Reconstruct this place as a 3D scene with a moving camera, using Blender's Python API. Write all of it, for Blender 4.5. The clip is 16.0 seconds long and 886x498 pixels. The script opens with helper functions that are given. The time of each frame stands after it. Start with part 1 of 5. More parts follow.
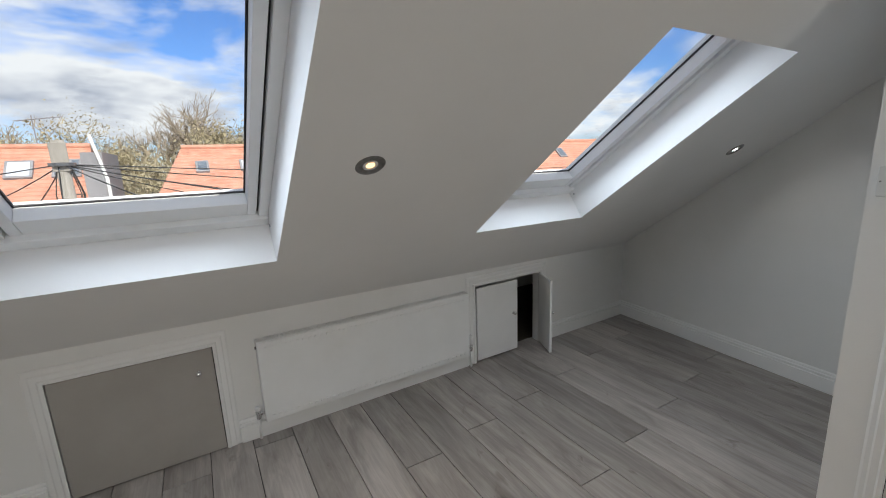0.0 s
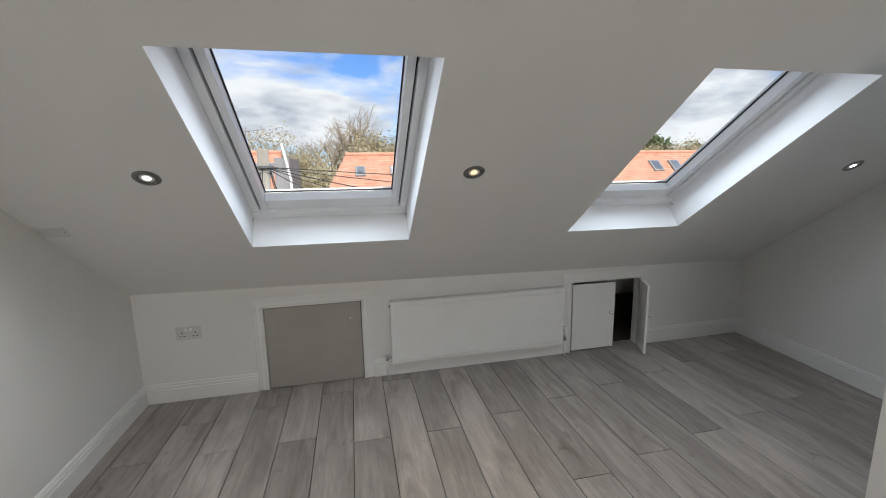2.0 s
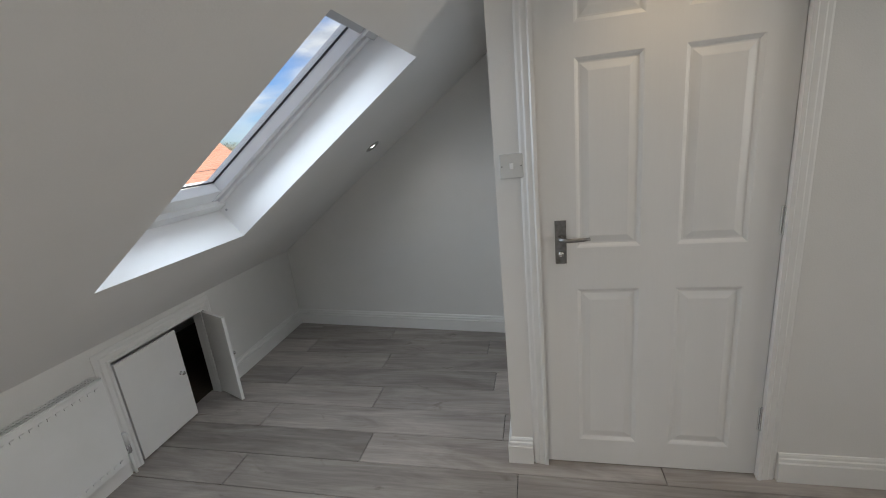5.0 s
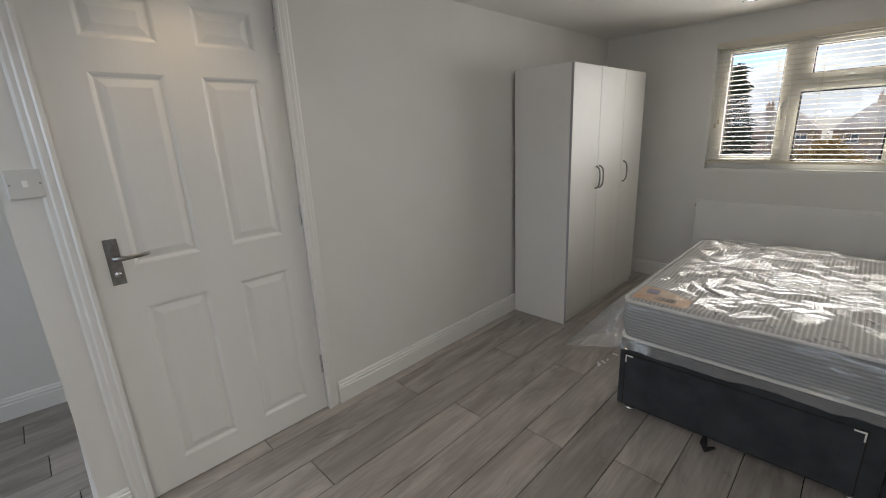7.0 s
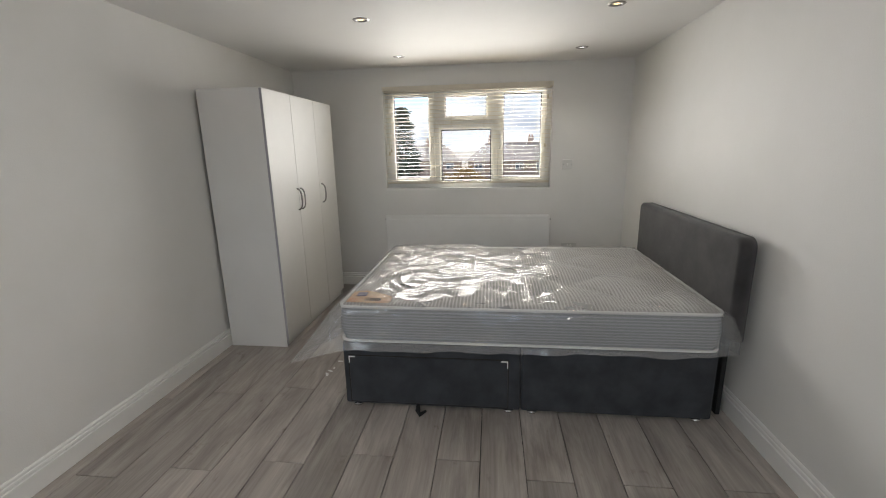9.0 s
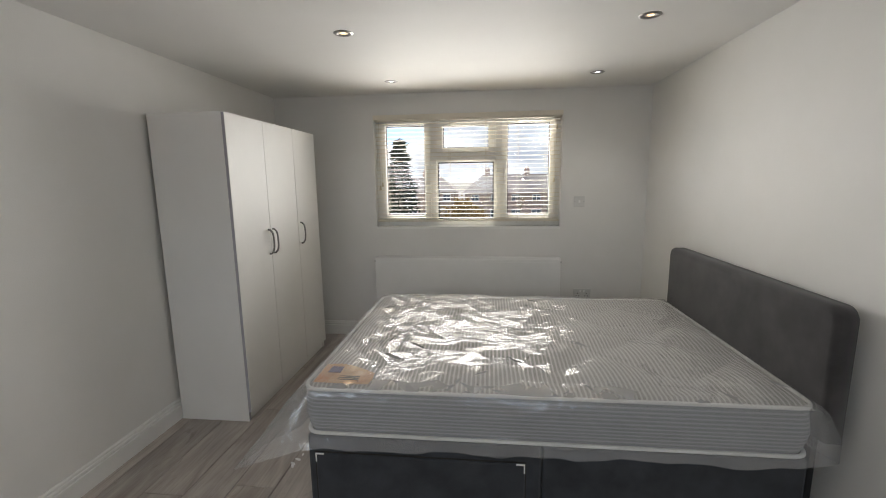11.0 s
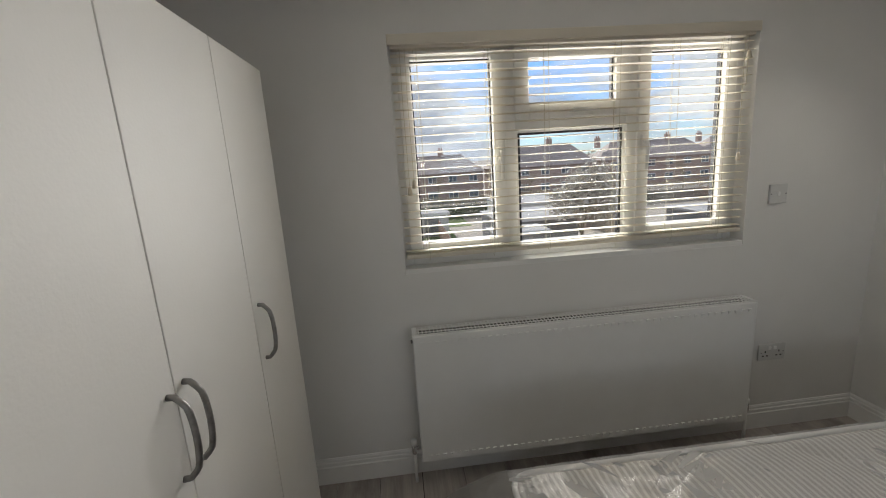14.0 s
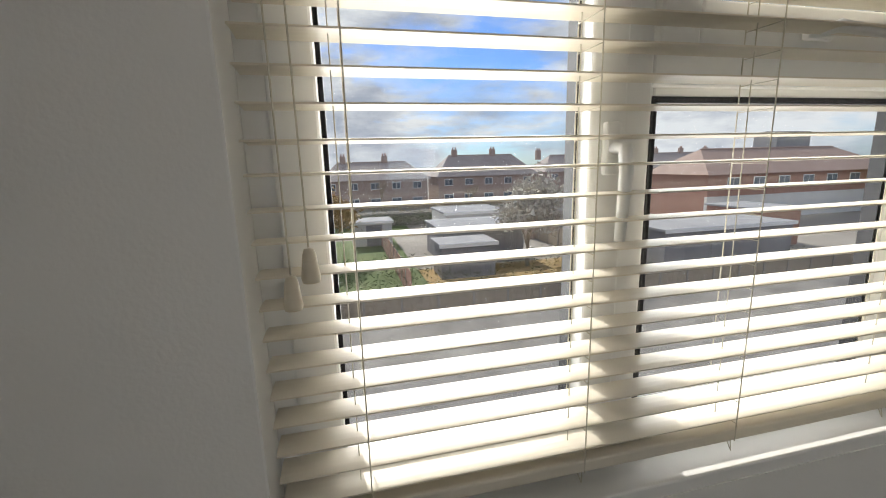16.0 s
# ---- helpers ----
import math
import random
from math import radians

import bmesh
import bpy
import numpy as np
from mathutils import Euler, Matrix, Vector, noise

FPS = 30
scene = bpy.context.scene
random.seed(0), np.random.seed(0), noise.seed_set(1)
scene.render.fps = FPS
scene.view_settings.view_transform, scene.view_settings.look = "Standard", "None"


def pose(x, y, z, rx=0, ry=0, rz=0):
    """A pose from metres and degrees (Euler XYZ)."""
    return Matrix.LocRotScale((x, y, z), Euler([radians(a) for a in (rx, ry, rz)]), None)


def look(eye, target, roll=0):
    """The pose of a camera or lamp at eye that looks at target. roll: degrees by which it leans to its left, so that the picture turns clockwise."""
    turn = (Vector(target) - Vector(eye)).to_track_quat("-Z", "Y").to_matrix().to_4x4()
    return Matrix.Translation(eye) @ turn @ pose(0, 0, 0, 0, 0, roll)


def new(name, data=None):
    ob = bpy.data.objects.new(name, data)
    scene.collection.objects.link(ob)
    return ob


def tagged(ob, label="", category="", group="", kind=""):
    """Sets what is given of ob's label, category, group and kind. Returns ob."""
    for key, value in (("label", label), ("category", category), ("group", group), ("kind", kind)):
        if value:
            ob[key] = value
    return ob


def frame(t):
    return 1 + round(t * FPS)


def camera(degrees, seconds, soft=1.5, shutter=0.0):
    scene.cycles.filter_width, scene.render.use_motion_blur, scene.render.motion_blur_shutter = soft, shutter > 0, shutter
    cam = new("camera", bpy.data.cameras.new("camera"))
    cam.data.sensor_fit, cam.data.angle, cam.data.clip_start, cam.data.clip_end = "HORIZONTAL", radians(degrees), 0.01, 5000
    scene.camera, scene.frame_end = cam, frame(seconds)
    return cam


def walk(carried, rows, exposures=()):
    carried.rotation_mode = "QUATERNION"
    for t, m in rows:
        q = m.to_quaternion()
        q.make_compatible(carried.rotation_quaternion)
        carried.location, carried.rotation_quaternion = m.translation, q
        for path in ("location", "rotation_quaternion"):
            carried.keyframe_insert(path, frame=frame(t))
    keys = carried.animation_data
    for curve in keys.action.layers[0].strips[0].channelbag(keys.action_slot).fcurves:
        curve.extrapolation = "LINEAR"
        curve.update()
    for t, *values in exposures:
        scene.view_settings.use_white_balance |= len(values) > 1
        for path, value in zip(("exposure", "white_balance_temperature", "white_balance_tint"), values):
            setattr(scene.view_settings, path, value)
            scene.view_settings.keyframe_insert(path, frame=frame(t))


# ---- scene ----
cam = camera(92.7, 16.0, soft=1.0)
PATH = [
    (0, (0.485, -0.053, 1.425), (1.46, 1.644, 1.013), -2.3),
    (0.5, (0.359, -0.141, 1.451), (1.293, 1.588, 1.077), -2.7),
    (1, (0.363, -0.265, 1.476), (1.185, 1.532, 1.168), -3.0),
    (1.5, (0.419, -0.481, 1.462), (1.03, 1.405, 1.195), -2.1),
    (2, (0.432, -0.619, 1.419), (0.839, 1.306, 1.063), -1.0),
    (2.5, (0.441, -0.631, 1.387), (0.811, 1.285, 0.948), 0.2),
    (3, (0.434, -0.511, 1.399), (0.901, 1.376, 0.927), 0.1),
    (5.5, (0.678, 0.326, 1.465), (2.594, 0.165, 0.912), -5.0),
    (6, (0.603, 0.329, 1.472), (2.408, -0.337, 0.924), -3.0),
    (6.5, (0.481, 0.355, 1.445), (2.11, -0.676, 0.913), -3.4),
    (7, (0.38, 0.371, 1.411), (1.753, -0.98, 0.873), -2.8),
    (7.5, (0.351, 0.392, 1.42), (1.432, -1.203, 0.885), -1.5),
    (8, (0.343, 0.441, 1.413), (1.048, -1.354, 0.883), -2.0),
    (8.5, (0.326, 0.469, 1.387), (0.571, -1.451, 0.882), -1.4),
    (11, (0.384, -0.034, 1.412), (0.595, -1.997, 1.089), -0.8),
    (11.5, (0.586, -0.329, 1.443), (0.829, -2.291, 1.142), -0.9),
    (12, (0.768, -0.622, 1.435), (1.012, -2.583, 1.124), -2.1),
    (12.5, (0.915, -0.933, 1.451), (1.177, -2.886, 1.109), -3.2),
    (13, (1.121, -1.209, 1.454), (1.282, -3.169, 1.09), -3.4),
    (13.5, (1.287, -1.52, 1.457), (1.247, -3.478, 1.055), -3.5),
    (14, (1.368, -1.905, 1.47), (1.185, -3.853, 1.057), -3.7),
    (14.5, (1.446, -2.272, 1.476), (1.111, -4.203, 1.08), -4.3),
    (15, (1.384, -2.638, 1.457), (0.956, -4.553, 1.07), -3.4),
    (15.5, (1.286, -2.942, 1.458), (0.872, -4.864, 1.094), -1.8),
    (16, (1.266, -3.261, 1.476), (0.814, -5.169, 1.082), -1.6),
]
EXPOSURES = [(0, 0.1), (3, 0.15), (5.5, 0.15), (7, 0.2), (8.5, 0.5), (11, 0.4), (12.5, 0.25), (13.5, 0.05), (14.5, -0.05), (16, -0.12)]
walk(cam, [(t, look(eye, target, roll)) for t, eye, target, roll in PATH], EXPOSURES)


# ---- light ----
SUN_EL, SUN_AZ = radians(38), radians(10)      # azimuth east of south
sun_from = Vector((math.sin(SUN_AZ) * math.cos(SUN_EL), -math.cos(SUN_AZ) * math.cos(SUN_EL), math.sin(SUN_EL)))
world = bpy.data.worlds.new("world")
scene.world = world
world.use_nodes = True
wt = world.node_tree
wt.nodes.clear()


def wn(kind, **kw):
    n = wt.nodes.new(kind)
    for k, v in kw.items():
        n.inputs[k].default_value = v
    return n


sky = wt.nodes.new("ShaderNodeTexSky")
sky.sky_type, sky.sun_disc, sky.sun_elevation, sky.sun_rotation = "NISHITA", False, SUN_EL, math.pi - SUN_AZ
SKY_STRENGTH = 0.15
sky.dust_density, sky.ozone_density = 0.3, 3.0
tc = wt.nodes.new("ShaderNodeTexCoord")
wmap = wt.nodes.new("ShaderNodeMapping")
wmap.inputs["Scale"].default_value = (2.2, 2.2, 6.5)
wmap.inputs["Location"].default_value = (0.3, 0.2, 0.35)
cloud = wn("ShaderNodeTexNoise", Scale=1.25, Detail=9.0, Roughness=0.56, Distortion=0.25)
cover = wt.nodes.new("ShaderNodeValToRGB")
cover.color_ramp.elements[0].position, cover.color_ramp.elements[1].position = 0.385, 0.53
cover.color_ramp.elements[0].color, cover.color_ramp.elements[1].color = (0, 0, 0, 1), (1, 1, 1, 1)
shade_noise = wn("ShaderNodeTexNoise", Scale=2.1, Detail=7.0, Roughness=0.6)
tone = wt.nodes.new("ShaderNodeValToRGB")
tone.color_ramp.elements[0].position, tone.color_ramp.elements[1].position = 0.36, 0.58
tone.color_ramp.elements[0].color, tone.color_ramp.elements[1].color = (2.9, 3.2, 3.9, 1), (6.2, 6.3, 6.5, 1)
skymix = wt.nodes.new("ShaderNodeMix")
skymix.data_type = "RGBA"
bgn = wn("ShaderNodeBackground", Strength=SKY_STRENGTH)
wout = wt.nodes.new("ShaderNodeOutputWorld")
wt.links.new(tc.outputs["Generated"], wmap.inputs["Vector"])
wt.links.new(wmap.outputs[0], cloud.inputs["Vector"])
wt.links.new(wmap.outputs[0], shade_noise.inputs["Vector"])
wt.links.new(cloud.outputs["Fac"], cover.inputs[0])
wt.links.new(shade_noise.outputs["Fac"], tone.inputs[0])
wt.links.new(cover.outputs[0], skymix.inputs[0])
clear = wt.nodes.new("ShaderNodeMix")
clear.data_type, clear.blend_type = "RGBA", "MULTIPLY"
clear.inputs[0].default_value, clear.inputs[7].default_value = 1.0, (0.52, 0.70, 1.0, 1)
wt.links.new(sky.outputs[0], clear.inputs[6])
wt.links.new(clear.outputs[2], skymix.inputs[6])
wt.links.new(tone.outputs[0], skymix.inputs[7])
wt.links.new(skymix.outputs[2], bgn.inputs["Color"])
wt.links.new(bgn.outputs[0], wout.inputs[0])

sun = new("sun", bpy.data.lights.new("sun", "SUN"))
sun.data.energy, sun.data.angle, sun.data.color = 5.0, radians(0.5), (1.0, 0.95, 0.87)
sun.matrix_world = look(sun_from * 50, (0, 0, 0))


def area_lamp(name, m, w, h, watts, colour):
    ob = new(name, bpy.data.lights.new(name, "AREA"))
    ob.data.shape, ob.data.size, ob.data.size_y, ob.data.energy, ob.data.color = "RECTANGLE", w, h, watts, colour
    ob.matrix_world = m
    return ob


# added lamps stand in for daylight: in the openings, and one outside the window
SLOPE = 0.7125
TH = math.atan(SLOPE)
CS, SN = math.cos(TH), math.sin(TH)


def slope_z(y):
    return 1.766 - SLOPE * (y - 0.73)


def slope_frame(x, y):
    """x along the roof, y up the slope, z into the room, on the slope's inner face."""
    return Matrix(((1, 0, 0, x), (0, -CS, -SN, y), (0, SN, -CS, slope_z(y)), (0, 0, 0, 1)))


V1, V2, VY0, VY1 = (-0.095, 0.733), (1.712, 2.493), 0.73, 1.736
VELUX_WATTS, WINDOW_WATTS, OUTER_WATTS, SPOT_WATTS = 5.1, 8.0, 20.0, 4.0
for a, b in (V1, V2):
    area_lamp("skylight_daylight", slope_frame((a + b) / 2, (VY0 + VY1) / 2) @ pose(0, 0, -0.13, 180, 0, 0), b - a - 0.2, 0.95, VELUX_WATTS, (0.76, 0.88, 1.0))
glow = area_lamp("window_daylight", look((0.57, -3.695, 1.50), (0.42, 0, 2.0)), 1.5, 0.82, WINDOW_WATTS, (1.0, 0.97, 0.92))
glow.data.spread = radians(112)     # narrowed to spare the wardrobe; aimed up as if off the slats
area_lamp("window_outside_lamp", look((0.57, -3.95, 1.55), (0.57, 0, 0.9)), 1.5, 0.85, OUTER_WATTS, (1.0, 0.97, 0.93)).data.spread = radians(125)


# ---- materials ----
def ramp_mat(name, c0, c1, scale=6.0, rough=0.5, bump=0.0, bump_scale=60.0, metal=0.0, stretch=(1, 1, 1), detail=5.0, rough_var=0.0, per_object=0.0):
    """Two colours mixed by noise, with fine relief; sizes in metres."""
    m = bpy.data.materials.new(name)
    m.use_nodes = True
    nt = m.node_tree
    b = nt.nodes["Principled BSDF"]
    co = nt.nodes.new("ShaderNodeTexCoord")
    mp = nt.nodes.new("ShaderNodeMapping")
    mp.inputs["Scale"].default_value = stretch
    nt.links.new(co.outputs["Object"], mp.inputs["Vector"])
    n = nt.nodes.new("ShaderNodeTexNoise")
    n.inputs["Scale"].default_value, n.inputs["Detail"].default_value, n.inputs["Roughness"].default_value = scale, detail, 0.6
    nt.links.new(mp.outputs[0], n.inputs["Vector"])
    r = nt.nodes.new("ShaderNodeValToRGB")
    r.color_ramp.elements[0].position, r.color_ramp.elements[1].position = 0.35, 0.65
    r.color_ramp.elements[0].color, r.color_ramp.elements[1].color = (*c0, 1), (*c1, 1)
    nt.links.new(n.outputs["Fac"], r.inputs[0])
    last = r.outputs[0]
    if per_object:
        info = nt.nodes.new("ShaderNodeObjectInfo")
        hsv = nt.nodes.new("ShaderNodeHueSaturation")
        mr = nt.nodes.new("ShaderNodeMapRange")
        mr.inputs["To Min"].default_value, mr.inputs["To Max"].default_value = 1 - per_object, 1 + per_object
        nt.links.new(info.outputs["Random"], mr.inputs["Value"])
        nt.links.new(mr.outputs[0], hsv.inputs["Value"])
        nt.links.new(last, hsv.inputs["Color"])
        last = hsv.outputs[0]
    nt.links.new(last, b.inputs["Base Color"])
    b.inputs["Roughness"].default_value, b.inputs["Metallic"].default_value = rough, metal
    if rough_var:
        mr2 = nt.nodes.new("ShaderNodeMapRange")
        mr2.inputs["To Min"].default_value, mr2.inputs["To Max"].default_value = rough - rough_var, rough + rough_var
        nt.links.new(n.outputs["Fac"], mr2.inputs["Value"])
        nt.links.new(mr2.outputs[0], b.inputs["Roughness"])
    if bump:
        n2 = nt.nodes.new("ShaderNodeTexNoise")
        n2.inputs["Scale"].default_value, n2.inputs["Detail"].default_value = bump_scale, 4.0
        nt.links.new(mp.outputs[0], n2.inputs["Vector"])
        bp = nt.nodes.new("ShaderNodeBump")
        bp.inputs["Strength"].default_value, bp.inputs["Distance"].default_value = bump, 0.002
        nt.links.new(n2.outputs["Fac"], bp.inputs["Height"])
        nt.links.new(bp.outputs[0], b.inputs["Normal"])
    return m


M_WALL = ramp_mat("wall_paint", (0.755, 0.748, 0.72), (0.80, 0.79, 0.77), 1.3, 0.62, 0.25, 180)
M_CEIL = ramp_mat("ceiling_paint", (0.775, 0.765, 0.745), (0.81, 0.80, 0.78), 1.1, 0.7, 0.2, 180)
M_REVEAL = ramp_mat("reveal_paint", (0.84, 0.84, 0.84), (0.87, 0.87, 0.87), 2.0, 0.5, 0.1, 120)
M_TRIM = ramp_mat("gloss_trim_paint", (0.80, 0.795, 0.775), (0.84, 0.835, 0.815), 3.0, 0.32, 0.12, 60, rough_var=0.08)
M_DOOR = ramp_mat("door_paint", (0.80, 0.795, 0.775), (0.84, 0.835, 0.82), 3.0, 0.38, 0.12, 90, stretch=(1, 1, 0.12), rough_var=0.08)
M_HATCH = ramp_mat("taupe_paint", (0.36, 0.335, 0.30), (0.40, 0.375, 0.34), 3.0, 0.5, 0.15, 80)
M_UPVC = ramp_mat("white_plastic", (0.86, 0.86, 0.84), (0.89, 0.89, 0.87), 4.0, 0.28, 0.03, 60)
M_VELUX = ramp_mat("lacquered_white_frame", (0.78, 0.79, 0.80), (0.83, 0.84, 0.85), 4.0, 0.35, 0.05, 60)
M_GREYSEAL = ramp_mat("grey_seal", (0.02, 0.02, 0.022), (0.035, 0.035, 0.04), 20, 0.6)
M_GREYALU = ramp_mat("grey_coated_aluminium", (0.42, 0.43, 0.45), (0.48, 0.49, 0.5), 9, 0.45, metal=0.3)
M_RAD = ramp_mat("radiator_enamel", (0.82, 0.82, 0.80), (0.85, 0.85, 0.835), 5.0, 0.3, 0.05, 50)
M_CHROME = ramp_mat("chrome", (0.72, 0.72, 0.73), (0.82, 0.82, 0.83), 30, 0.13, metal=1.0, rough_var=0.05)
M_NICKEL = ramp_mat("brushed_nickel", (0.24, 0.235, 0.23), (0.33, 0.325, 0.32), 60, 0.36, metal=1.0, rough_var=0.08)
# near-black that puts shade into gaps and recesses; also under the plank joints
M_DARK = ramp_mat("dark_gap", (0.015, 0.014, 0.013), (0.025, 0.023, 0.02), 10, 0.8)
M_WARD = ramp_mat("white_melamine", (0.76, 0.75, 0.725), (0.79, 0.78, 0.755), 2.5, 0.5, 0.15, 140, rough_var=0.05)
M_WARD.node_tree.nodes["Principled BSDF"].inputs["Specular IOR Level"].default_value = 0.3
M_EDGE = ramp_mat("grey_edge_band", (0.36, 0.35, 0.38), (0.42, 0.41, 0.43), 12, 0.45)
M_VELVET = ramp_mat("charcoal_velvet", (0.022, 0.026, 0.032), (0.042, 0.047, 0.056), 7.0, 0.85, 0.3, 300)
M_HEAD = ramp_mat("grey_velvet", (0.034, 0.032, 0.034), (0.062, 0.058, 0.06), 6.0, 0.8, 0.3, 300)
for m in (M_VELVET, M_HEAD):
    m.node_tree.nodes["Principled BSDF"].inputs["Sheen Weight"].default_value = 0.15
M_SLAT = ramp_mat("cream_blind_slat", (0.80, 0.745, 0.64), (0.84, 0.785, 0.68), 8.0, 0.42, 0.06, 80, stretch=(0.3, 4, 4))


def translucent(m, share):
    """Thin plastic that lets some light through."""
    nt = m.node_tree
    b, out = nt.nodes["Principled BSDF"], nt.nodes["Material Output"]
    tl, mx = nt.nodes.new("ShaderNodeBsdfTranslucent"), nt.nodes.new("ShaderNodeMixShader")
    tl.inputs[0].default_value = (0.80, 0.77, 0.68, 1)
    mx.inputs[0].default_value = share
    nt.links.new(b.outputs[0], mx.inputs[1])
    nt.links.new(tl.outputs[0], mx.inputs[2])
    nt.links.new(mx.outputs[0], out.inputs[0])


translucent(M_SLAT, 0.22)
M_CORD = ramp_mat("cream_cord", (0.6, 0.57, 0.48), (0.7, 0.66, 0.57), 80, 0.8)
M_TASSEL = ramp_mat("cream_tassel", (0.62, 0.56, 0.44), (0.68, 0.62, 0.5), 40, 0.5)
# brown darkened to put the eaves' shade into it; also inks the label's lines
M_SHADE_PRINT = ramp_mat("eaves_shade_print_brown", (0.05, 0.036, 0.024), (0.08, 0.06, 0.04), 60, 0.8)
M_BLACK = ramp_mat("black_webbing", (0.012, 0.012, 0.013), (0.02, 0.02, 0.022), 60, 0.8)
M_LABEL = ramp_mat("orange_printed_label", (0.75, 0.30, 0.08), (0.85, 0.62, 0.34), 7.0, 0.5)
M_PURPLE = ramp_mat("purple_print", (0.09, 0.07, 0.20), (0.13, 0.10, 0.26), 30, 0.5)
M_PLATE = ramp_mat("switch_plate_plastic", (0.63, 0.63, 0.61), (0.68, 0.68, 0.66), 6, 0.3)
M_CABLE = ramp_mat("black_cable", (0.02, 0.02, 0.02), (0.04, 0.04, 0.04), 3, 0.7)


def emit_mat(name, colour, strength):
    m = bpy.data.materials.new(name)
    m.use_nodes = True
    b = m.node_tree.nodes["Principled BSDF"]
    b.inputs["Base Color"].default_value = (0.8, 0.8, 0.8, 1)
    b.inputs["Emission Color"].default_value = (*colour, 1)
    b.inputs["Emission Strength"].default_value = strength
    return m


M_LAMP_WARM = emit_mat("warm_lamp_lens", (1.0, 0.55, 0.2), 2.4)
M_LAMP_COOL = emit_mat("cool_lamp_lens", (0.95, 0.97, 1.0), 4.0)


def glass_mat(name, tint, gloss):
    """A thin pane: clear, with a weak mirror image."""
    m = bpy.data.materials.new(name)
    m.use_nodes = True
    nt = m.node_tree
    nt.nodes.clear()
    tr = nt.nodes.new("ShaderNodeBsdfTransparent")
    tr.inputs[0].default_value = (*tint, 1)
    gl = nt.nodes.new("ShaderNodeBsdfGlossy")
    gl.inputs["Roughness"].default_value = 0.01
    mx = nt.nodes.new("ShaderNodeMixShader")
    out = nt.nodes.new("ShaderNodeOutputMaterial")
    mx.inputs[0].default_value = gloss
    nt.links.new(tr.outputs[0], mx.inputs[1])
    nt.links.new(gl.outputs[0], mx.inputs[2])
    nt.links.new(mx.outputs[0], out.inputs[0])
    return m


M_GLASS = glass_mat("window_glass", (0.96, 0.975, 0.975), 0.03)


def plank_mat():
    m = bpy.data.materials.new("grey_oak_laminate")
    m.use_nodes = True
    nt = m.node_tree
    b = nt.nodes["Principled BSDF"]
    co, info = nt.nodes.new("ShaderNodeTexCoord"), nt.nodes.new("ShaderNodeObjectInfo")
    cx = nt.nodes.new("ShaderNodeVectorMath")
    cx.operation = "MULTIPLY_ADD"
    cx.inputs[1].default_value = (37.0, 91.0, 5.0)
    sc = nt.nodes.new("ShaderNodeCombineXYZ")
    for i in range(3):
        nt.links.new(info.outputs["Random"], sc.inputs[i])
    nt.links.new(sc.outputs[0], cx.inputs[0])
    nt.links.new(co.outputs["Object"], cx.inputs[2])

    def noise_at(scale, stretch, detail, distort):
        mp = nt.nodes.new("ShaderNodeMapping")
        mp.inputs["Scale"].default_value = stretch
        nt.links.new(cx.outputs[0], mp.inputs["Vector"])
        n = nt.nodes.new("ShaderNodeTexNoise")
        n.inputs["Scale"].default_value, n.inputs["Detail"].default_value = scale, detail
        n.inputs["Distortion"].default_value, n.inputs["Roughness"].default_value = distort, 0.62
        nt.links.new(mp.outputs[0], n.inputs["Vector"])
        return n.outputs["Fac"]

    broad, grain, knots = noise_at(3.2, (3.0, 0.55, 1), 4, 0.8), noise_at(16, (5.0, 0.2, 1), 6, 0.4), noise_at(4.5, (1.8, 0.8, 1), 3, 1.4)
    r1 = nt.nodes.new("ShaderNodeValToRGB")
    r1.color_ramp.elements[0].position, r1.color_ramp.elements[1].position = 0.3, 0.7
    r1.color_ramp.elements[0].color, r1.color_ramp.elements[1].color = (0.272, 0.241, 0.219, 1), (0.50, 0.458, 0.424, 1)
    nt.links.new(broad, r1.inputs[0])
    r2 = nt.nodes.new("ShaderNodeValToRGB")
    r2.color_ramp.elements[0].position, r2.color_ramp.elements[1].position = 0.34, 0.6
    r2.color_ramp.elements[0].color, r2.color_ramp.elements[1].color = (0.86, 0.855, 0.85, 1), (1.04, 1.04, 1.04, 1)
    nt.links.new(grain, r2.inputs[0])
    r3 = nt.nodes.new("ShaderNodeValToRGB")
    r3.color_ramp.elements[0].position, r3.color_ramp.elements[1].position = 0.24, 0.36
    r3.color_ramp.elements[0].color, r3.color_ramp.elements[1].color = (0.62, 0.58, 0.55, 1), (1, 1, 1, 1)
    nt.links.new(knots, r3.inputs[0])
    last = r1.outputs[0]
    for r in (r2, r3):
        mx = nt.nodes.new("ShaderNodeMix")
        mx.data_type, mx.blend_type = "RGBA", "MULTIPLY"
        mx.inputs[0].default_value = 1.0
        nt.links.new(last, mx.inputs[6])
        nt.links.new(r.outputs[0], mx.inputs[7])
        last = mx.outputs[2]
    hsv, mr = nt.nodes.new("ShaderNodeHueSaturation"), nt.nodes.new("ShaderNodeMapRange")
    mr.inputs["To Min"].default_value, mr.inputs["To Max"].default_value = 0.78, 1.13
    nt.links.new(info.outputs["Random"], mr.inputs["Value"])
    nt.links.new(mr.outputs[0], hsv.inputs["Value"])
    nt.links.new(last, hsv.inputs["Color"])
    nt.links.new(hsv.outputs[0], b.inputs["Base Color"])
    rr = nt.nodes.new("ShaderNodeMapRange")
    rr.inputs["To Min"].default_value, rr.inputs["To Max"].default_value = 0.34, 0.5
    nt.links.new(grain, rr.inputs["Value"])
    nt.links.new(rr.outputs[0], b.inputs["Roughness"])
    bp = nt.nodes.new("ShaderNodeBump")
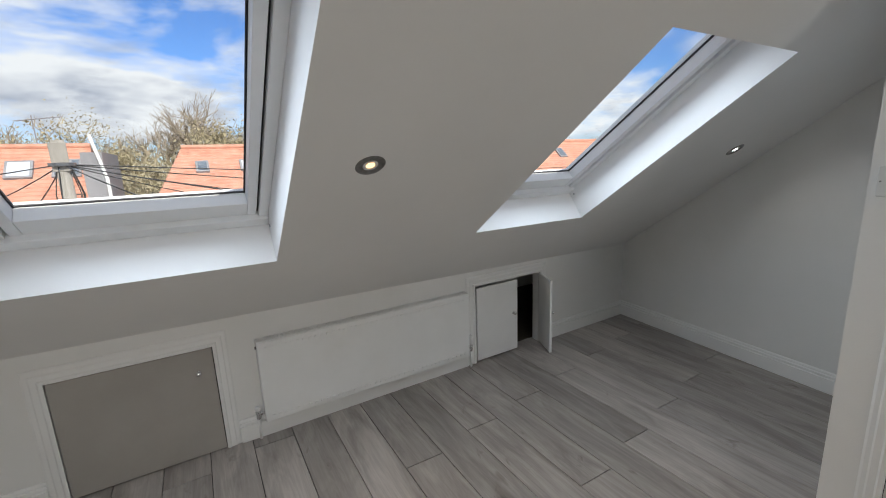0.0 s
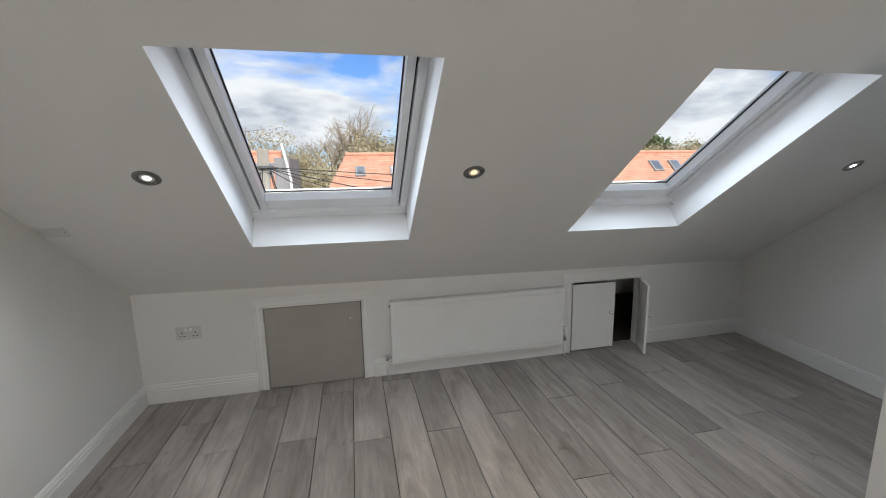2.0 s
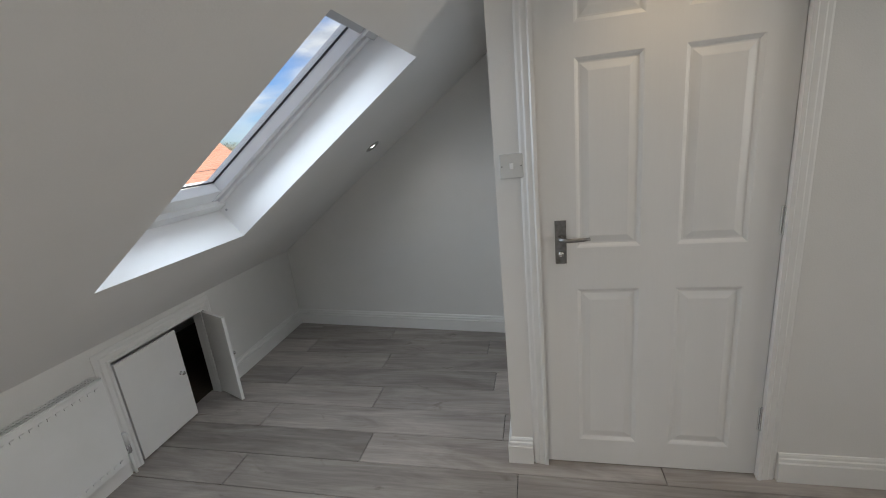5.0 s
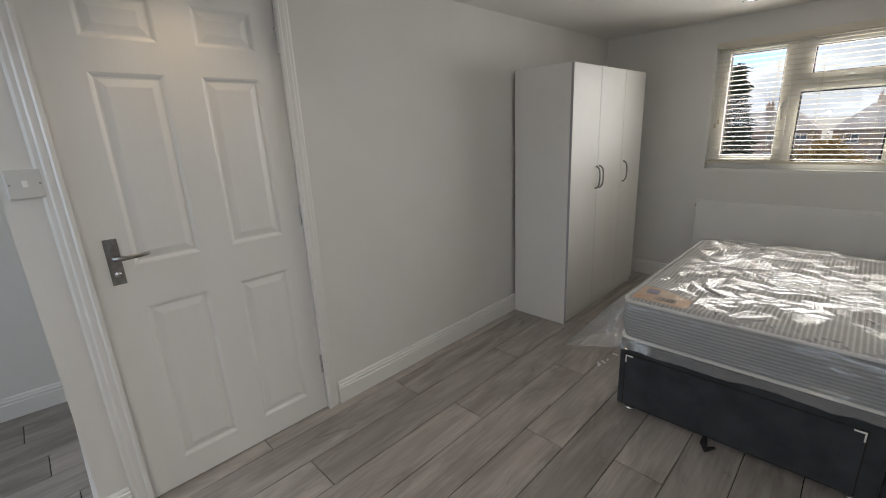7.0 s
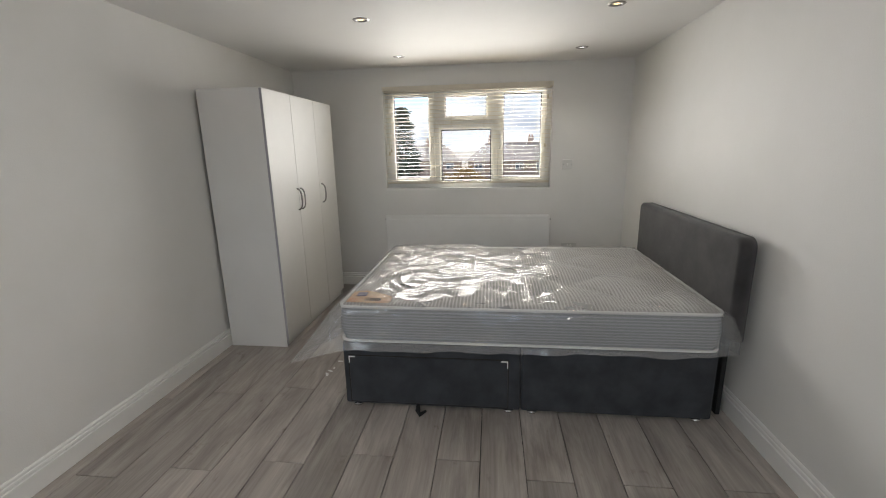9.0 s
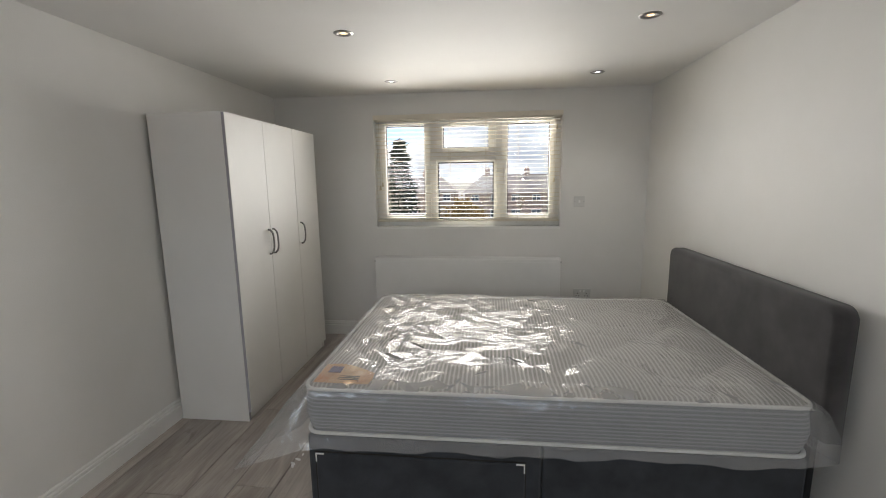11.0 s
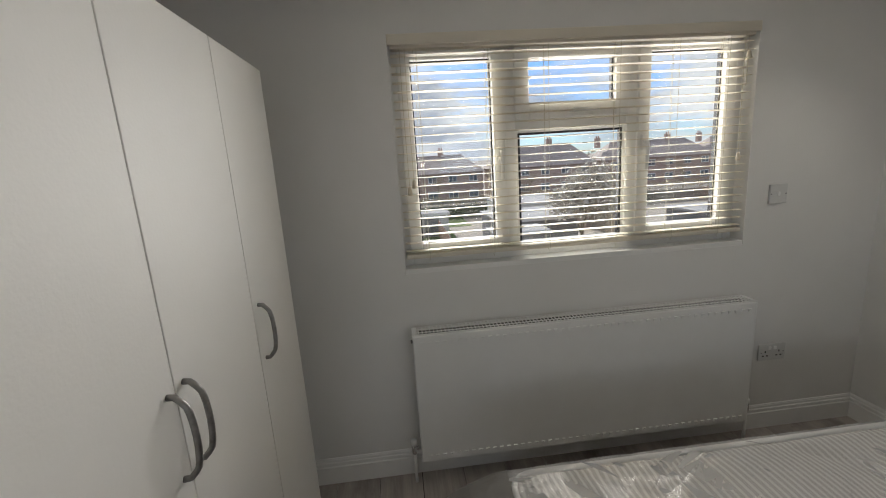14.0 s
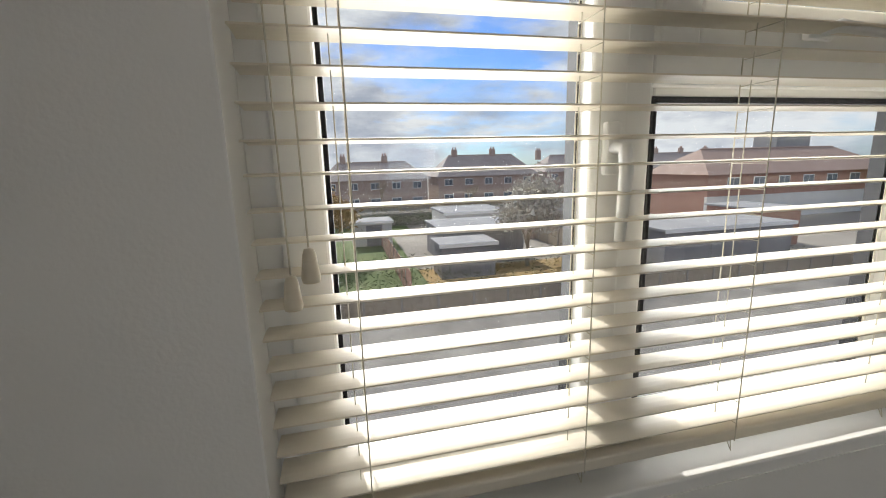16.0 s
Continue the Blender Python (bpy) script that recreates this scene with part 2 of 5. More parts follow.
    bp.inputs["Strength"].default_value, bp.inputs["Distance"].default_value = 0.18, 0.001
    nt.links.new(grain, bp.inputs["Height"])
    nt.links.new(bp.outputs[0], b.inputs["Normal"])
    return m


M_PLANK = plank_mat()


def ticking_mat(name, low, high):
    """Mattress cloth: fine dark grey and white stripes."""
    m = bpy.data.materials.new(name)
    m.use_nodes = True
    nt = m.node_tree
    b = nt.nodes["Principled BSDF"]
    co = nt.nodes.new("ShaderNodeTexCoord")
    w = nt.nodes.new("ShaderNodeTexWave")
    w.bands_direction = "X"
    w.inputs["Scale"].default_value, w.inputs["Distortion"].default_value = 6.6, 0.12
    nt.links.new(co.outputs["UV"], w.inputs["Vector"])
    r = nt.nodes.new("ShaderNodeValToRGB")
    r.color_ramp.elements[0].position, r.color_ramp.elements[1].position = 0.5, 0.78
    r.color_ramp.elements[0].color, r.color_ramp.elements[1].color = (*low, 1), (*high, 1)
    nt.links.new(w.outputs["Fac"], r.inputs[0])
    nt.links.new(r.outputs[0], b.inputs["Base Color"])
    b.inputs["Roughness"].default_value = 0.85
    return m


M_TICK = ticking_mat("striped_ticking", (0.38, 0.365, 0.345), (0.66, 0.645, 0.62))
# darker copy of the stripes; the skylight's blue reflection is put into the colour
M_SKYTINT_BORDER = ticking_mat("sky_tinted_border_cloth", (0.21, 0.22, 0.24), (0.33, 0.345, 0.37))


def film_mat(name, haze):
    """Clear polythene: see-through with milky haze, sharp shine and creases."""
    m = bpy.data.materials.new(name)
    m.use_nodes = True
    nt = m.node_tree
    nt.nodes.clear()
    co = nt.nodes.new("ShaderNodeTexCoord")
    tr, di, gl = nt.nodes.new("ShaderNodeBsdfTransparent"), nt.nodes.new("ShaderNodeBsdfDiffuse"), nt.nodes.new("ShaderNodeBsdfGlossy")
    tr.inputs[0].default_value, di.inputs[0].default_value = (0.97, 0.97, 0.97, 1), (0.75, 0.76, 0.78, 1)
    gl.inputs["Roughness"].default_value = 0.13
    n = nt.nodes.new("ShaderNodeTexNoise")
    n.inputs["Scale"].default_value, n.inputs["Detail"].default_value, n.inputs["Distortion"].default_value = 3.0, 2.0, 1.2
    v = nt.nodes.new("ShaderNodeTexVoronoi")
    v.feature = "DISTANCE_TO_EDGE"
    v.inputs["Scale"].default_value = 3.6
    nt.links.new(co.outputs["Object"], n.inputs["Vector"])
    warp = nt.nodes.new("ShaderNodeVectorMath")
    warp.operation = "MULTIPLY_ADD"
    warp.inputs[1].default_value = (0.5, 0.5, 0.5)
    nt.links.new(n.outputs["Color"], warp.inputs[0])
    nt.links.new(co.outputs["Object"], warp.inputs[2])
    nt.links.new(warp.outputs[0], v.inputs["Vector"])
    add = nt.nodes.new("ShaderNodeMath")
    nt.links.new(n.outputs["Fac"], add.inputs[0])
    nt.links.new(v.outputs["Distance"], add.inputs[1])
    bp = nt.nodes.new("ShaderNodeBump")
    bp.inputs["Strength"].default_value, bp.inputs["Distance"].default_value = 0.4, 0.03
    nt.links.new(add.outputs[0], bp.inputs["Height"])
    nt.links.new(bp.outputs[0], gl.inputs["Normal"])
    lw = nt.nodes.new("ShaderNodeLayerWeight")
    lw.inputs["Blend"].default_value = 0.3
    nt.links.new(bp.outputs[0], lw.inputs["Normal"])
    fr = nt.nodes.new("ShaderNodeMapRange")
    fr.inputs["To Min"].default_value, fr.inputs["To Max"].default_value = 0.045, 0.27
    nt.links.new(lw.outputs["Facing"], fr.inputs["Value"])
    m1, m2 = nt.nodes.new("ShaderNodeMixShader"), nt.nodes.new("ShaderNodeMixShader")
    m1.inputs[0].default_value = haze
    out = nt.nodes.new("ShaderNodeOutputMaterial")
    nt.links.new(tr.outputs[0], m1.inputs[1])
    nt.links.new(di.outputs[0], m1.inputs[2])
    nt.links.new(fr.outputs[0], m2.inputs[0])
    nt.links.new(m1.outputs[0], m2.inputs[1])
    nt.links.new(gl.outputs[0], m2.inputs[2])
    nt.links.new(m2.outputs[0], out.inputs[0])
    return m


# one film twice: the hanging skirt gets less haze than the top
M_FILM, M_SKIRT_FILM = film_mat("clear_polythene", 0.32), film_mat("skirt_polythene", 0.22)


# ---- mesh helpers ----
def box(bm, x0, x1, y0, y1, z0, z1, m=None, bevel=0.0, segments=2):
    r = bmesh.ops.create_cube(bm, size=1.0)
    vs = r["verts"]
    for v in vs:
        v.co = Vector(((x0 + x1) / 2 + v.co.x * (x1 - x0), (y0 + y1) / 2 + v.co.y * (y1 - y0), (z0 + z1) / 2 + v.co.z * (z1 - z0)))
    if bevel:
        es = list({e for v in vs for e in v.link_edges})
        g = bmesh.ops.bevel(bm, geom=es, offset=bevel, segments=segments, profile=0.5, affect="EDGES")
        vs = list({v for f in g["faces"] for v in f.verts} | {v for v in vs if v.is_valid})
    if m is not None:
        bmesh.ops.transform(bm, matrix=m, verts=vs)
    return bm


def boxed(x0, x1, y0, y1, z0, z1, bevel=0.0, m=None):
    return box(bmesh.new(), min(x0, x1), max(x0, x1), min(y0, y1), max(y0, y1), min(z0, z1), max(z0, z1), m, bevel)


def cyl(bm, r0, r1, depth, m, seg=20, caps=True):
    """A cone along local z, centred, put at m."""
    bmesh.ops.create_cone(bm, cap_ends=caps, segments=seg, radius1=r0, radius2=r1, depth=depth, matrix=m)
    return bm


def lathe(bm, profile, m=None, seg=28):
    """Turns (radius, height) pairs round z."""
    rings = []
    for r, z in profile:
        rings.append([bm.verts.new((r * math.cos(2 * math.pi * i / seg), r * math.sin(2 * math.pi * i / seg), z)) for i in range(seg)])
    for a, b in zip(rings, rings[1:]):
        for i in range(seg):
            bm.faces.new((a[i], a[(i + 1) % seg], b[(i + 1) % seg], b[i]))
    if m is not None:
        bmesh.ops.transform(bm, matrix=m, verts=[v for ring in rings for v in ring])
    return bm


def sweep(bm, profile, a, b, side, cut_a=0.0, cut_b=0.0):
    """Runs a profile of (out, up) from a to b along the floor plan; side: unit vector that points out. cut: mitre lengths per unit out."""
    a, b, side = Vector(a), Vector(b), Vector(side)
    way = (b - a).normalized()
    ra = [bm.verts.new(a + side * o + Vector((0, 0, u)) + way * (cut_a * o)) for o, u in profile]
    rb = [bm.verts.new(b + side * o + Vector((0, 0, u)) - way * (cut_b * o)) for o, u in profile]
    n = len(profile)
    for i in range(n):
        bm.faces.new((ra[i], ra[(i + 1) % n], rb[(i + 1) % n], rb[i]))
    bm.faces.new(ra)
    bm.faces.new(rb[::-1])
    bmesh.ops.recalc_face_normals(bm, faces=bm.faces[:])
    return bm


def prism(bm, pts, axis, a, b):
    """Extrudes a polygon of two coordinates along axis from a to b (axis 0: pts are y, z; 1: x, z; 2: x, y)."""
    def at(p, d):
        c = list(p)
        c.insert(axis, d)
        return bm.verts.new(c)
    va, vb = [at(p, a) for p in pts], [at(p, b) for p in pts]
    n = len(pts)
    for i in range(n):
        bm.faces.new((va[i], va[(i + 1) % n], vb[(i + 1) % n], vb[i]))
    bm.faces.new(va)
    bm.faces.new(vb[::-1])
    bmesh.ops.recalc_face_normals(bm, faces=bm.faces[:])
    return bm


def tube(bm, pts, r, seg=8):
    """A round rod through points."""
    pts = [Vector(p) for p in pts]
    rings = []
    for i, p in enumerate(pts):
        d = (pts[min(i + 1, len(pts) - 1)] - pts[max(i - 1, 0)]).normalized()
        u = d.orthogonal().normalized() if i == 0 else (rings[-1][1] - d * rings[-1][1].dot(d)).normalized()
        w = d.cross(u)
        rr = r[i] if isinstance(r, (list, tuple)) else r
        rings.append(([bm.verts.new(p + (u * math.cos(2 * math.pi * k / seg) + w * math.sin(2 * math.pi * k / seg)) * rr) for k in range(seg)], u))
    for (a, _), (b, _) in zip(rings, rings[1:]):
        for k in range(seg):
            bm.faces.new((a[k], a[(k + 1) % seg], b[(k + 1) % seg], b[k]))
    bm.faces.new(rings[0][0][::-1])
    bm.faces.new(rings[-1][0])
    return bm


def mesh_of(name, bm, mat, smooth=False):
    me = bpy.data.meshes.new(name)
    if smooth:
        for f in bm.faces:
            f.smooth = True
    bm.to_mesh(me)
    bm.free()
    me.materials.append(mat)
    return me


def part(name, bm, mat, parent, label="", smooth=False):
    ob = new(name, mesh_of(name, bm, mat, smooth))
    ob.parent = parent
    return tagged(ob, label)


def thing(name, m, label, category, group="", kind=""):
    ob = new(name)
    ob.empty_display_size = 0.1
    ob.matrix_world = m
    return tagged(ob, label, category, group, kind)


def solid(name, bm, mat, label, category, kind="structure", group="", smooth=False):
    return tagged(new(name, mesh_of(name, bm, mat, smooth)), label, category, group, kind)


# ---- structure ----
XW, XE, XA = -0.920, 2.250, 3.672           # west wall, door wall, alcove end
YS, YA, CEIL = -3.71, 0.415, 2.135          # window wall, alcove's side wall, ceiling
TOPY = 0.73 - (CEIL - 1.766) / SLOPE        # where the slope meets the ceiling
KNEE_A = math.atan(0.0219)


def knee_y(x):
    return 2.222 + 0.0219 * x


KNEE = pose(0, knee_y(0), 0, 0, 0, math.degrees(KNEE_A))   # local: x along the knee wall, -y into the room

gable = [(YS - 0.13, -0.02), (3.16, -0.02), (3.16, slope_z(3.16)), (TOPY, CEIL), (YS - 0.13, CEIL)]
wall_west = solid("wall_west", prism(bmesh.new(), gable, 0, XW - 0.12, XW), M_WALL, "smooth white-painted plaster wall behind the bed", "wall")
ALC = 0.0933      # the end wall is a little out of square


def skew(bm):
    for v in bm.verts:
        v.co.x += ALC * (v.co.y - 2.3)
    return bm


alcove = [(YA - 0.1, -0.02), (3.16, -0.02), (3.16, slope_z(3.16)), (YA - 0.1, slope_z(YA - 0.1))]
solid("wall_alcove_end", skew(prism(bmesh.new(), alcove, 0, XA, XA + 0.35)), M_WALL, "white-painted plaster end wall under the roof slope", "wall")
solid("wall_alcove_side", boxed(XE + 0.1, XA, YA - 0.1, YA, -0.02, 1.99), M_WALL, "white-painted plaster side wall of the alcove", "wall")

# door wall, with the opening through it
DY0, DY1, DTOP = -0.553, 0.266, 1.985
bm = bmesh.new()
box(bm, XE, XE + 0.1, YS - 0.13, DY0, -0.02, CEIL)
box(bm, XE, XE + 0.1, DY1, YA, -0.02, CEIL)
box(bm, XE, XE + 0.1, DY0, DY1, DTOP, CEIL)
solid("wall_east", bm, M_WALL, "white-painted plaster wall with the panelled door", "wall")

# window wall
WX0, WX1, WZ0, WZ1 = -0.228, 1.371, 0.986, 1.964
bm = bmesh.new()
box(bm, XW, WX0, YS - 0.13, YS, -0.02, CEIL)
box(bm, WX1, XE, YS - 0.13, YS, -0.02, CEIL)
box(bm, WX0, WX1, YS - 0.13, YS, -0.02, WZ0)
box(bm, WX0, WX1, YS - 0.13, YS, WZ1, CEIL)
solid("wall_south", bm, M_WALL, "white-painted plaster wall with the window", "wall")

# knee wall, with two hatch openings
K1, K2, KTOP = (-0.178, 0.452), (2.05, 2.662), 0.568
bm = bmesh.new()
for a, b, z0 in ((XW - 0.02, K1[0], -0.02), (K1[1], K2[0], -0.02), (K2[1], XA + 0.02, -0.02), (K1[0], K1[1], KTOP), (K2[0], K2[1], KTOP)):
    box(bm, a, b, 0, 0.07, z0, 0.74)
bmesh.ops.transform(bm, matrix=KNEE, verts=bm.verts[:])
solid("wall_knee", bm, M_WALL, "low white-painted knee wall under the roof slope", "wall")

# flat ceiling and sloping ceiling with two roof-window openings
solid("ceiling", boxed(XW - 0.12, XE + 0.1, YS - 0.13, TOPY, CEIL, CEIL + 0.12), M_CEIL, "smooth white-painted flat ceiling", "ceiling")


def slope_ceiling():
    bm = bmesh.new()
    xs = [XW - 0.12, V1[0], V1[1], V2[0], V2[1], XA + 0.12]
    ys = [3.16, VY1, VY0, TOPY - 0.02]
    deep = 0.21
    grid = {}
    for i, x in enumerate(xs):
        for j, y in enumerate(ys):
            f = slope_frame(x, y)
            for k, d in enumerate((0.0, -deep)):
                grid[i, j, k] = bm.verts.new(f @ Vector((0, 0, d)))
    rev = []
    for i in range(5):
        for j in range(3):
            if j == 1 and i in (1, 3):
                q = [(i, j), (i + 1, j), (i + 1, j + 1), (i, j + 1)]
                for (a, b), (c, d) in zip(q, q[1:] + q[:1]):
                    rev.append(bm.faces.new((grid[a, b, 0], grid[c, d, 0], grid[c, d, 1], grid[a, b, 1])))
                continue
            for k in (0, 1):
                bm.faces.new([grid[a, b, k] for a, b in ((i, j), (i + 1, j), (i + 1, j + 1), (i, j + 1))])
    for i in range(5):
        for j in (0, 3):
            bm.faces.new((grid[i, j, 0], grid[i + 1, j, 0], grid[i + 1, j, 1], grid[i, j, 1]))
    for j in range(3):
        for i in (0, 5):
            bm.faces.new((grid[i, j, 0], grid[i, j + 1, 0], grid[i, j + 1, 1], grid[i, j, 1]))
    for f in rev:
        f.material_index = 1
    bmesh.ops.recalc_face_normals(bm, faces=bm.faces[:])
    ob = solid("ceiling_slope", bm, M_CEIL, "sloping white-painted ceiling with two roof-window openings", "ceiling")
    ob.data.materials.append(M_REVEAL)


slope_ceiling()

# skirting boards
SKIRT = [(0, 0), (0.018, 0), (0.018, 0.086), (0.0115, 0.089), (0.0115, 0.095), (0.0155, 0.098), (0.0145, 0.106), (0.0095, 0.109), (0.009, 0.118), (0.005, 0.125), (0, 0.126)]


def skirting(a, b, side, ca=0.0, cb=0.0):
    solid("baseboard", sweep(bmesh.new(), SKIRT, a, b, side, ca, cb), M_TRIM, "white gloss-painted moulded skirting board", "skirting board")


ARCH = 0.068
kn = KNEE.to_3x3() @ Vector((0, -1, 0))
kp = lambda x: KNEE @ Vector((x, 0, 0))
skirting((XW, YS, 0), (XW, knee_y(XW), 0), (1, 0, 0), 1, 1)
skirting((XW, YS, 0), (XE, YS, 0), (0, 1, 0), 1, 1)
skirting((XE, YS, 0), (XE, DY0 - 0.062, 0), (-1, 0, 0), 1, 0)
skirting((XE, 0.325, 0), (XE, YA, 0), (-1, 0, 0), 0, -1)
skirting((XE, YA, 0), (XA, YA, 0), (0, 1, 0), -1, 1)
solid("baseboard", skew(sweep(bmesh.new(), SKIRT, (XA, YA, 0), (XA, knee_y(XA), 0), (-1, 0, 0), 1, 1)), M_TRIM, "white gloss-painted moulded skirting board", "skirting board")
skirting(kp(XW), kp(K1[0] - ARCH), kn, 1, 0)
skirting(kp(K1[1] + ARCH), kp(K2[0] - ARCH), kn, 0, 0)
skirting(kp(K2[1] + ARCH), kp(XA + 0.0), kn, 0, 1)


# ---- door ----
def six_panel_door():
    """Local: the room is towards -x, y along the wall, z up."""
    dx, y0, y1, z1 = 2.262, -0.5475, 0.2605, 1.978
    root = thing("door_1", pose(dx, 0, 0), "closed white six-panel interior door with a satin steel lever handle", "door", kind="structure")
    cols, rows = [(-0.446, -0.222), (-0.098, 0.126)], [(0.125, 0.818), (0.985, 1.655), (1.762, 1.905)]
    ys = [y0, cols[0][0], cols[0][1], cols[1][0], cols[1][1], y1]
    zs = [0.006, rows[0][0], rows[0][1], rows[1][0], rows[1][1], rows[2][0], rows[2][1], z1]
    bm = bmesh.new()
    g = {(i, j): bm.verts.new((0, y, z)) for i, y in enumerate(ys) for j, z in enumerate(zs)}
    for i in range(5):
        for j in range(7):
            if not (i in (1, 3) and j in (1, 3, 5)):
                bm.faces.new((g[i, j], g[i, j + 1], g[i + 1, j + 1], g[i + 1, j]))
    back = [bm.verts.new((0.038, y, z)) for y, z in ((y0, 0.006), (y0, z1), (y1, z1), (y1, 0.006))]
    bm.faces.new(back)
    rim = [[g[0, j] for j in range(8)], [g[i, 7] for i in range(6)], [g[5, j] for j in range(7, -1, -1)], [g[i, 0] for i in range(5, -1, -1)]]
    for n, line in enumerate(rim):
        bm.faces.new([back[n], *line, back[(n + 1) % 4]])
    bmesh.ops.recalc_face_normals(bm, faces=bm.faces[:])
    part("leaf", bm, M_DOOR, root)
    for a, b in cols:
        for c, d in rows:
            bm = bmesh.new()
            rings = []
            for inset, depth in ((0, 0), (0.006, 0.003), (0.014, 0.0095), (0.020, 0.0095), (0.042, 0.003), (0.046, 0.002)):
                rings.append([bm.verts.new((depth, y, z)) for y, z in ((a + inset, c + inset), (a + inset, d - inset), (b - inset, d - inset), (b - inset, c + inset))])
            for p, q in zip(rings, rings[1:]):
                for i in range(4):
                    bm.faces.new((p[i], p[(i + 1) % 4], q[(i + 1) % 4], q[i]))
            bm.faces.new(rings[-1])
            bmesh.ops.recalc_face_normals(bm, faces=bm.faces[:])
            part("panel", bm, M_DOOR, root)
    # lever handle on its long plate
    hy, hz = 0.184, 1.01
    plate = part("handle_plate", boxed(-0.004, 0.001, hy - 0.021, hy + 0.021, hz - 0.085, hz + 0.085, 0.0015), M_NICKEL, root, "satin steel handle plate")
    bm = tube(bmesh.new(), [(-0.004, hy, hz + 0.018), (-0.045, hy, hz + 0.018)], 0.009, 14)
    tube(bm, [(-0.043, hy + 0.006, hz + 0.018), (-0.046, hy - 0.03, hz + 0.016), (-0.045, hy - 0.075, hz + 0.017), (-0.043, hy - 0.102, hz + 0.020)], [0.0095, 0.008, 0.007, 0.006], 12)
    part("lever", bm, M_NICKEL, plate, "satin steel lever", True)
    bm = lathe(bmesh.new(), [(0, 0.02), (0.009, 0.019), (0.011, 0.012), (0.008, 0.0)], Matrix.Translation((-0.004, hy, hz - 0.042)) @ pose(0, 0, 0, 0, -90, 0), 18)
    part("thumb_turn", bm, M_CHROME, plate, "chrome thumb turn", True)
    for dz in (-0.076, 0.076):
        for dy in (-0.012, 0.012):
            part("screw", cyl(bmesh.new(), 0.003, 0.003, 0.002, Matrix.Translation((-0.005, hy + dy, hz + dz)) @ pose(0, 0, 0, 0, 90, 0), 10), M_NICKEL, plate)
    for z in (0.268, 1.057, 1.815):
        h = part("hinge", boxed(-0.003, 0.002, y0 - 0.012, y0 + 0.010, z - 0.05, z + 0.05, 0.001), M_CHROME, root, "bright steel hinge")
        for k in range(3):
            cyl_m = Matrix.Translation((-0.006, y0 - 0.002, z - 0.034 + 0.034 * k))
            part("knuckle", cyl(bmesh.new(), 0.006, 0.006, 0.032, cyl_m, 14), M_CHROME, h)
    # lining, stop, and dark strips that paint the shade in the latch-side gap
    bm = bmesh.new()
    box(bm, -0.008, 0.09, y1 + 0.0045, DY1, 0, DTOP)
    box(bm, -0.008, 0.09, DY0, y0 - 0.0025, 0, DTOP)
    box(bm, -0.008, 0.09, DY0, DY1, z1 + 0.003, DTOP)
    box(bm, 0.041, 0.055, y0 - 0.002, y0 + 0.02, 0, z1 + 0.002)
    box(bm, 0.041, 0.055, y1 - 0.02, y1 + 0.002, 0, z1 + 0.002)
    part("door_lining", bm, M_TRIM, root)
    part("gap_shade", boxed(0.004, 0.03, y1 + 0.0004, y1 + 0.0044, 0.006, z1), M_DARK, root, "dark strip painting the shade in the latch-side gap")
    part("latch_shade", boxed(0.002, 0.03, y1 + 0.0008, y1 + 0.002, 0.93, 1.07), M_DARK, root, "dark patch painting the shade in the latch recess")


six_panel_door()
ARCHP = [(0.0, 0.0), (0.0, 0.016), (0.012, 0.018), (0.018, 0.013), (0.036, 0.013), (0.042, 0.009), (0.054, 0.008), (0.062, 0.004), (0.062, 0.0)]   # across, proud


def architrave(m, w, h, label, name="trim", k=1.0):
    """Three mitred lengths round an opening w wide, h high; local x along, z up, -y out."""
    root = thing(name, m, label, "architrave", kind="structure")
    for side in (-1, 1):
        bm = bmesh.new()
        lo = [bm.verts.new((side * (w / 2 + a * k), -p, 0)) for a, p in ARCHP]
        hi = [bm.verts.new((side * (w / 2 + a * k), -p, h + a * k)) for a, p in ARCHP]
        for i in range(len(ARCHP) - 1):
            bm.faces.new((lo[i], lo[i + 1], hi[i + 1], hi[i]))
        bm.faces.new(lo)
        bmesh.ops.recalc_face_normals(bm, faces=bm.faces[:])
        part("side_moulding", bm, M_TRIM, root)
    bm = bmesh.new()
    a = [bm.verts.new((-(w / 2 + u * k), -p, h + u * k)) for u, p in ARCHP]
    b = [bm.verts.new(((w / 2 + u * k), -p, h + u * k)) for u, p in ARCHP]
    for i in range(len(ARCHP) - 1):
        bm.faces.new((a[i], a[i + 1], b[i + 1], b[i]))
    bmesh.ops.recalc_face_normals(bm, faces=bm.faces[:])
    part("head_moulding", bm, M_TRIM, root)
    return root


architrave(pose(XE, (DY0 + DY1) / 2, 0, 0, 0, -90), DY1 - DY0 - 0.012, DTOP - 0.006, "white gloss-painted moulded architrave round the door")


# ---- knee-wall hatches ----
def knob(parent, m):
    part("knob", lathe(bmesh.new(), [(0, 0.024), (0.009, 0.023), (0.0125, 0.017), (0.011, 0.011), (0.006, 0.008), (0.006, 0.003), (0.011, 0.0)], m, 20), M_CHROME, parent, "round chrome knob", True)


OUT = pose(0, 0, 0, 90, 0, 0)       # local z to -y
h1 = thing("eaves_hatch", KNEE @ pose((K1[0] + K1[1]) / 2, 0, 0), "closed taupe-painted eaves hatch with a chrome knob", "hatch", kind="structure")
w1 = (K1[1] - K1[0]) / 2
part("leaf", boxed(-w1 + 0.004, w1 - 0.004, -0.012, 0.008, 0.006, KTOP - 0.004, 0.002), M_HATCH, h1)
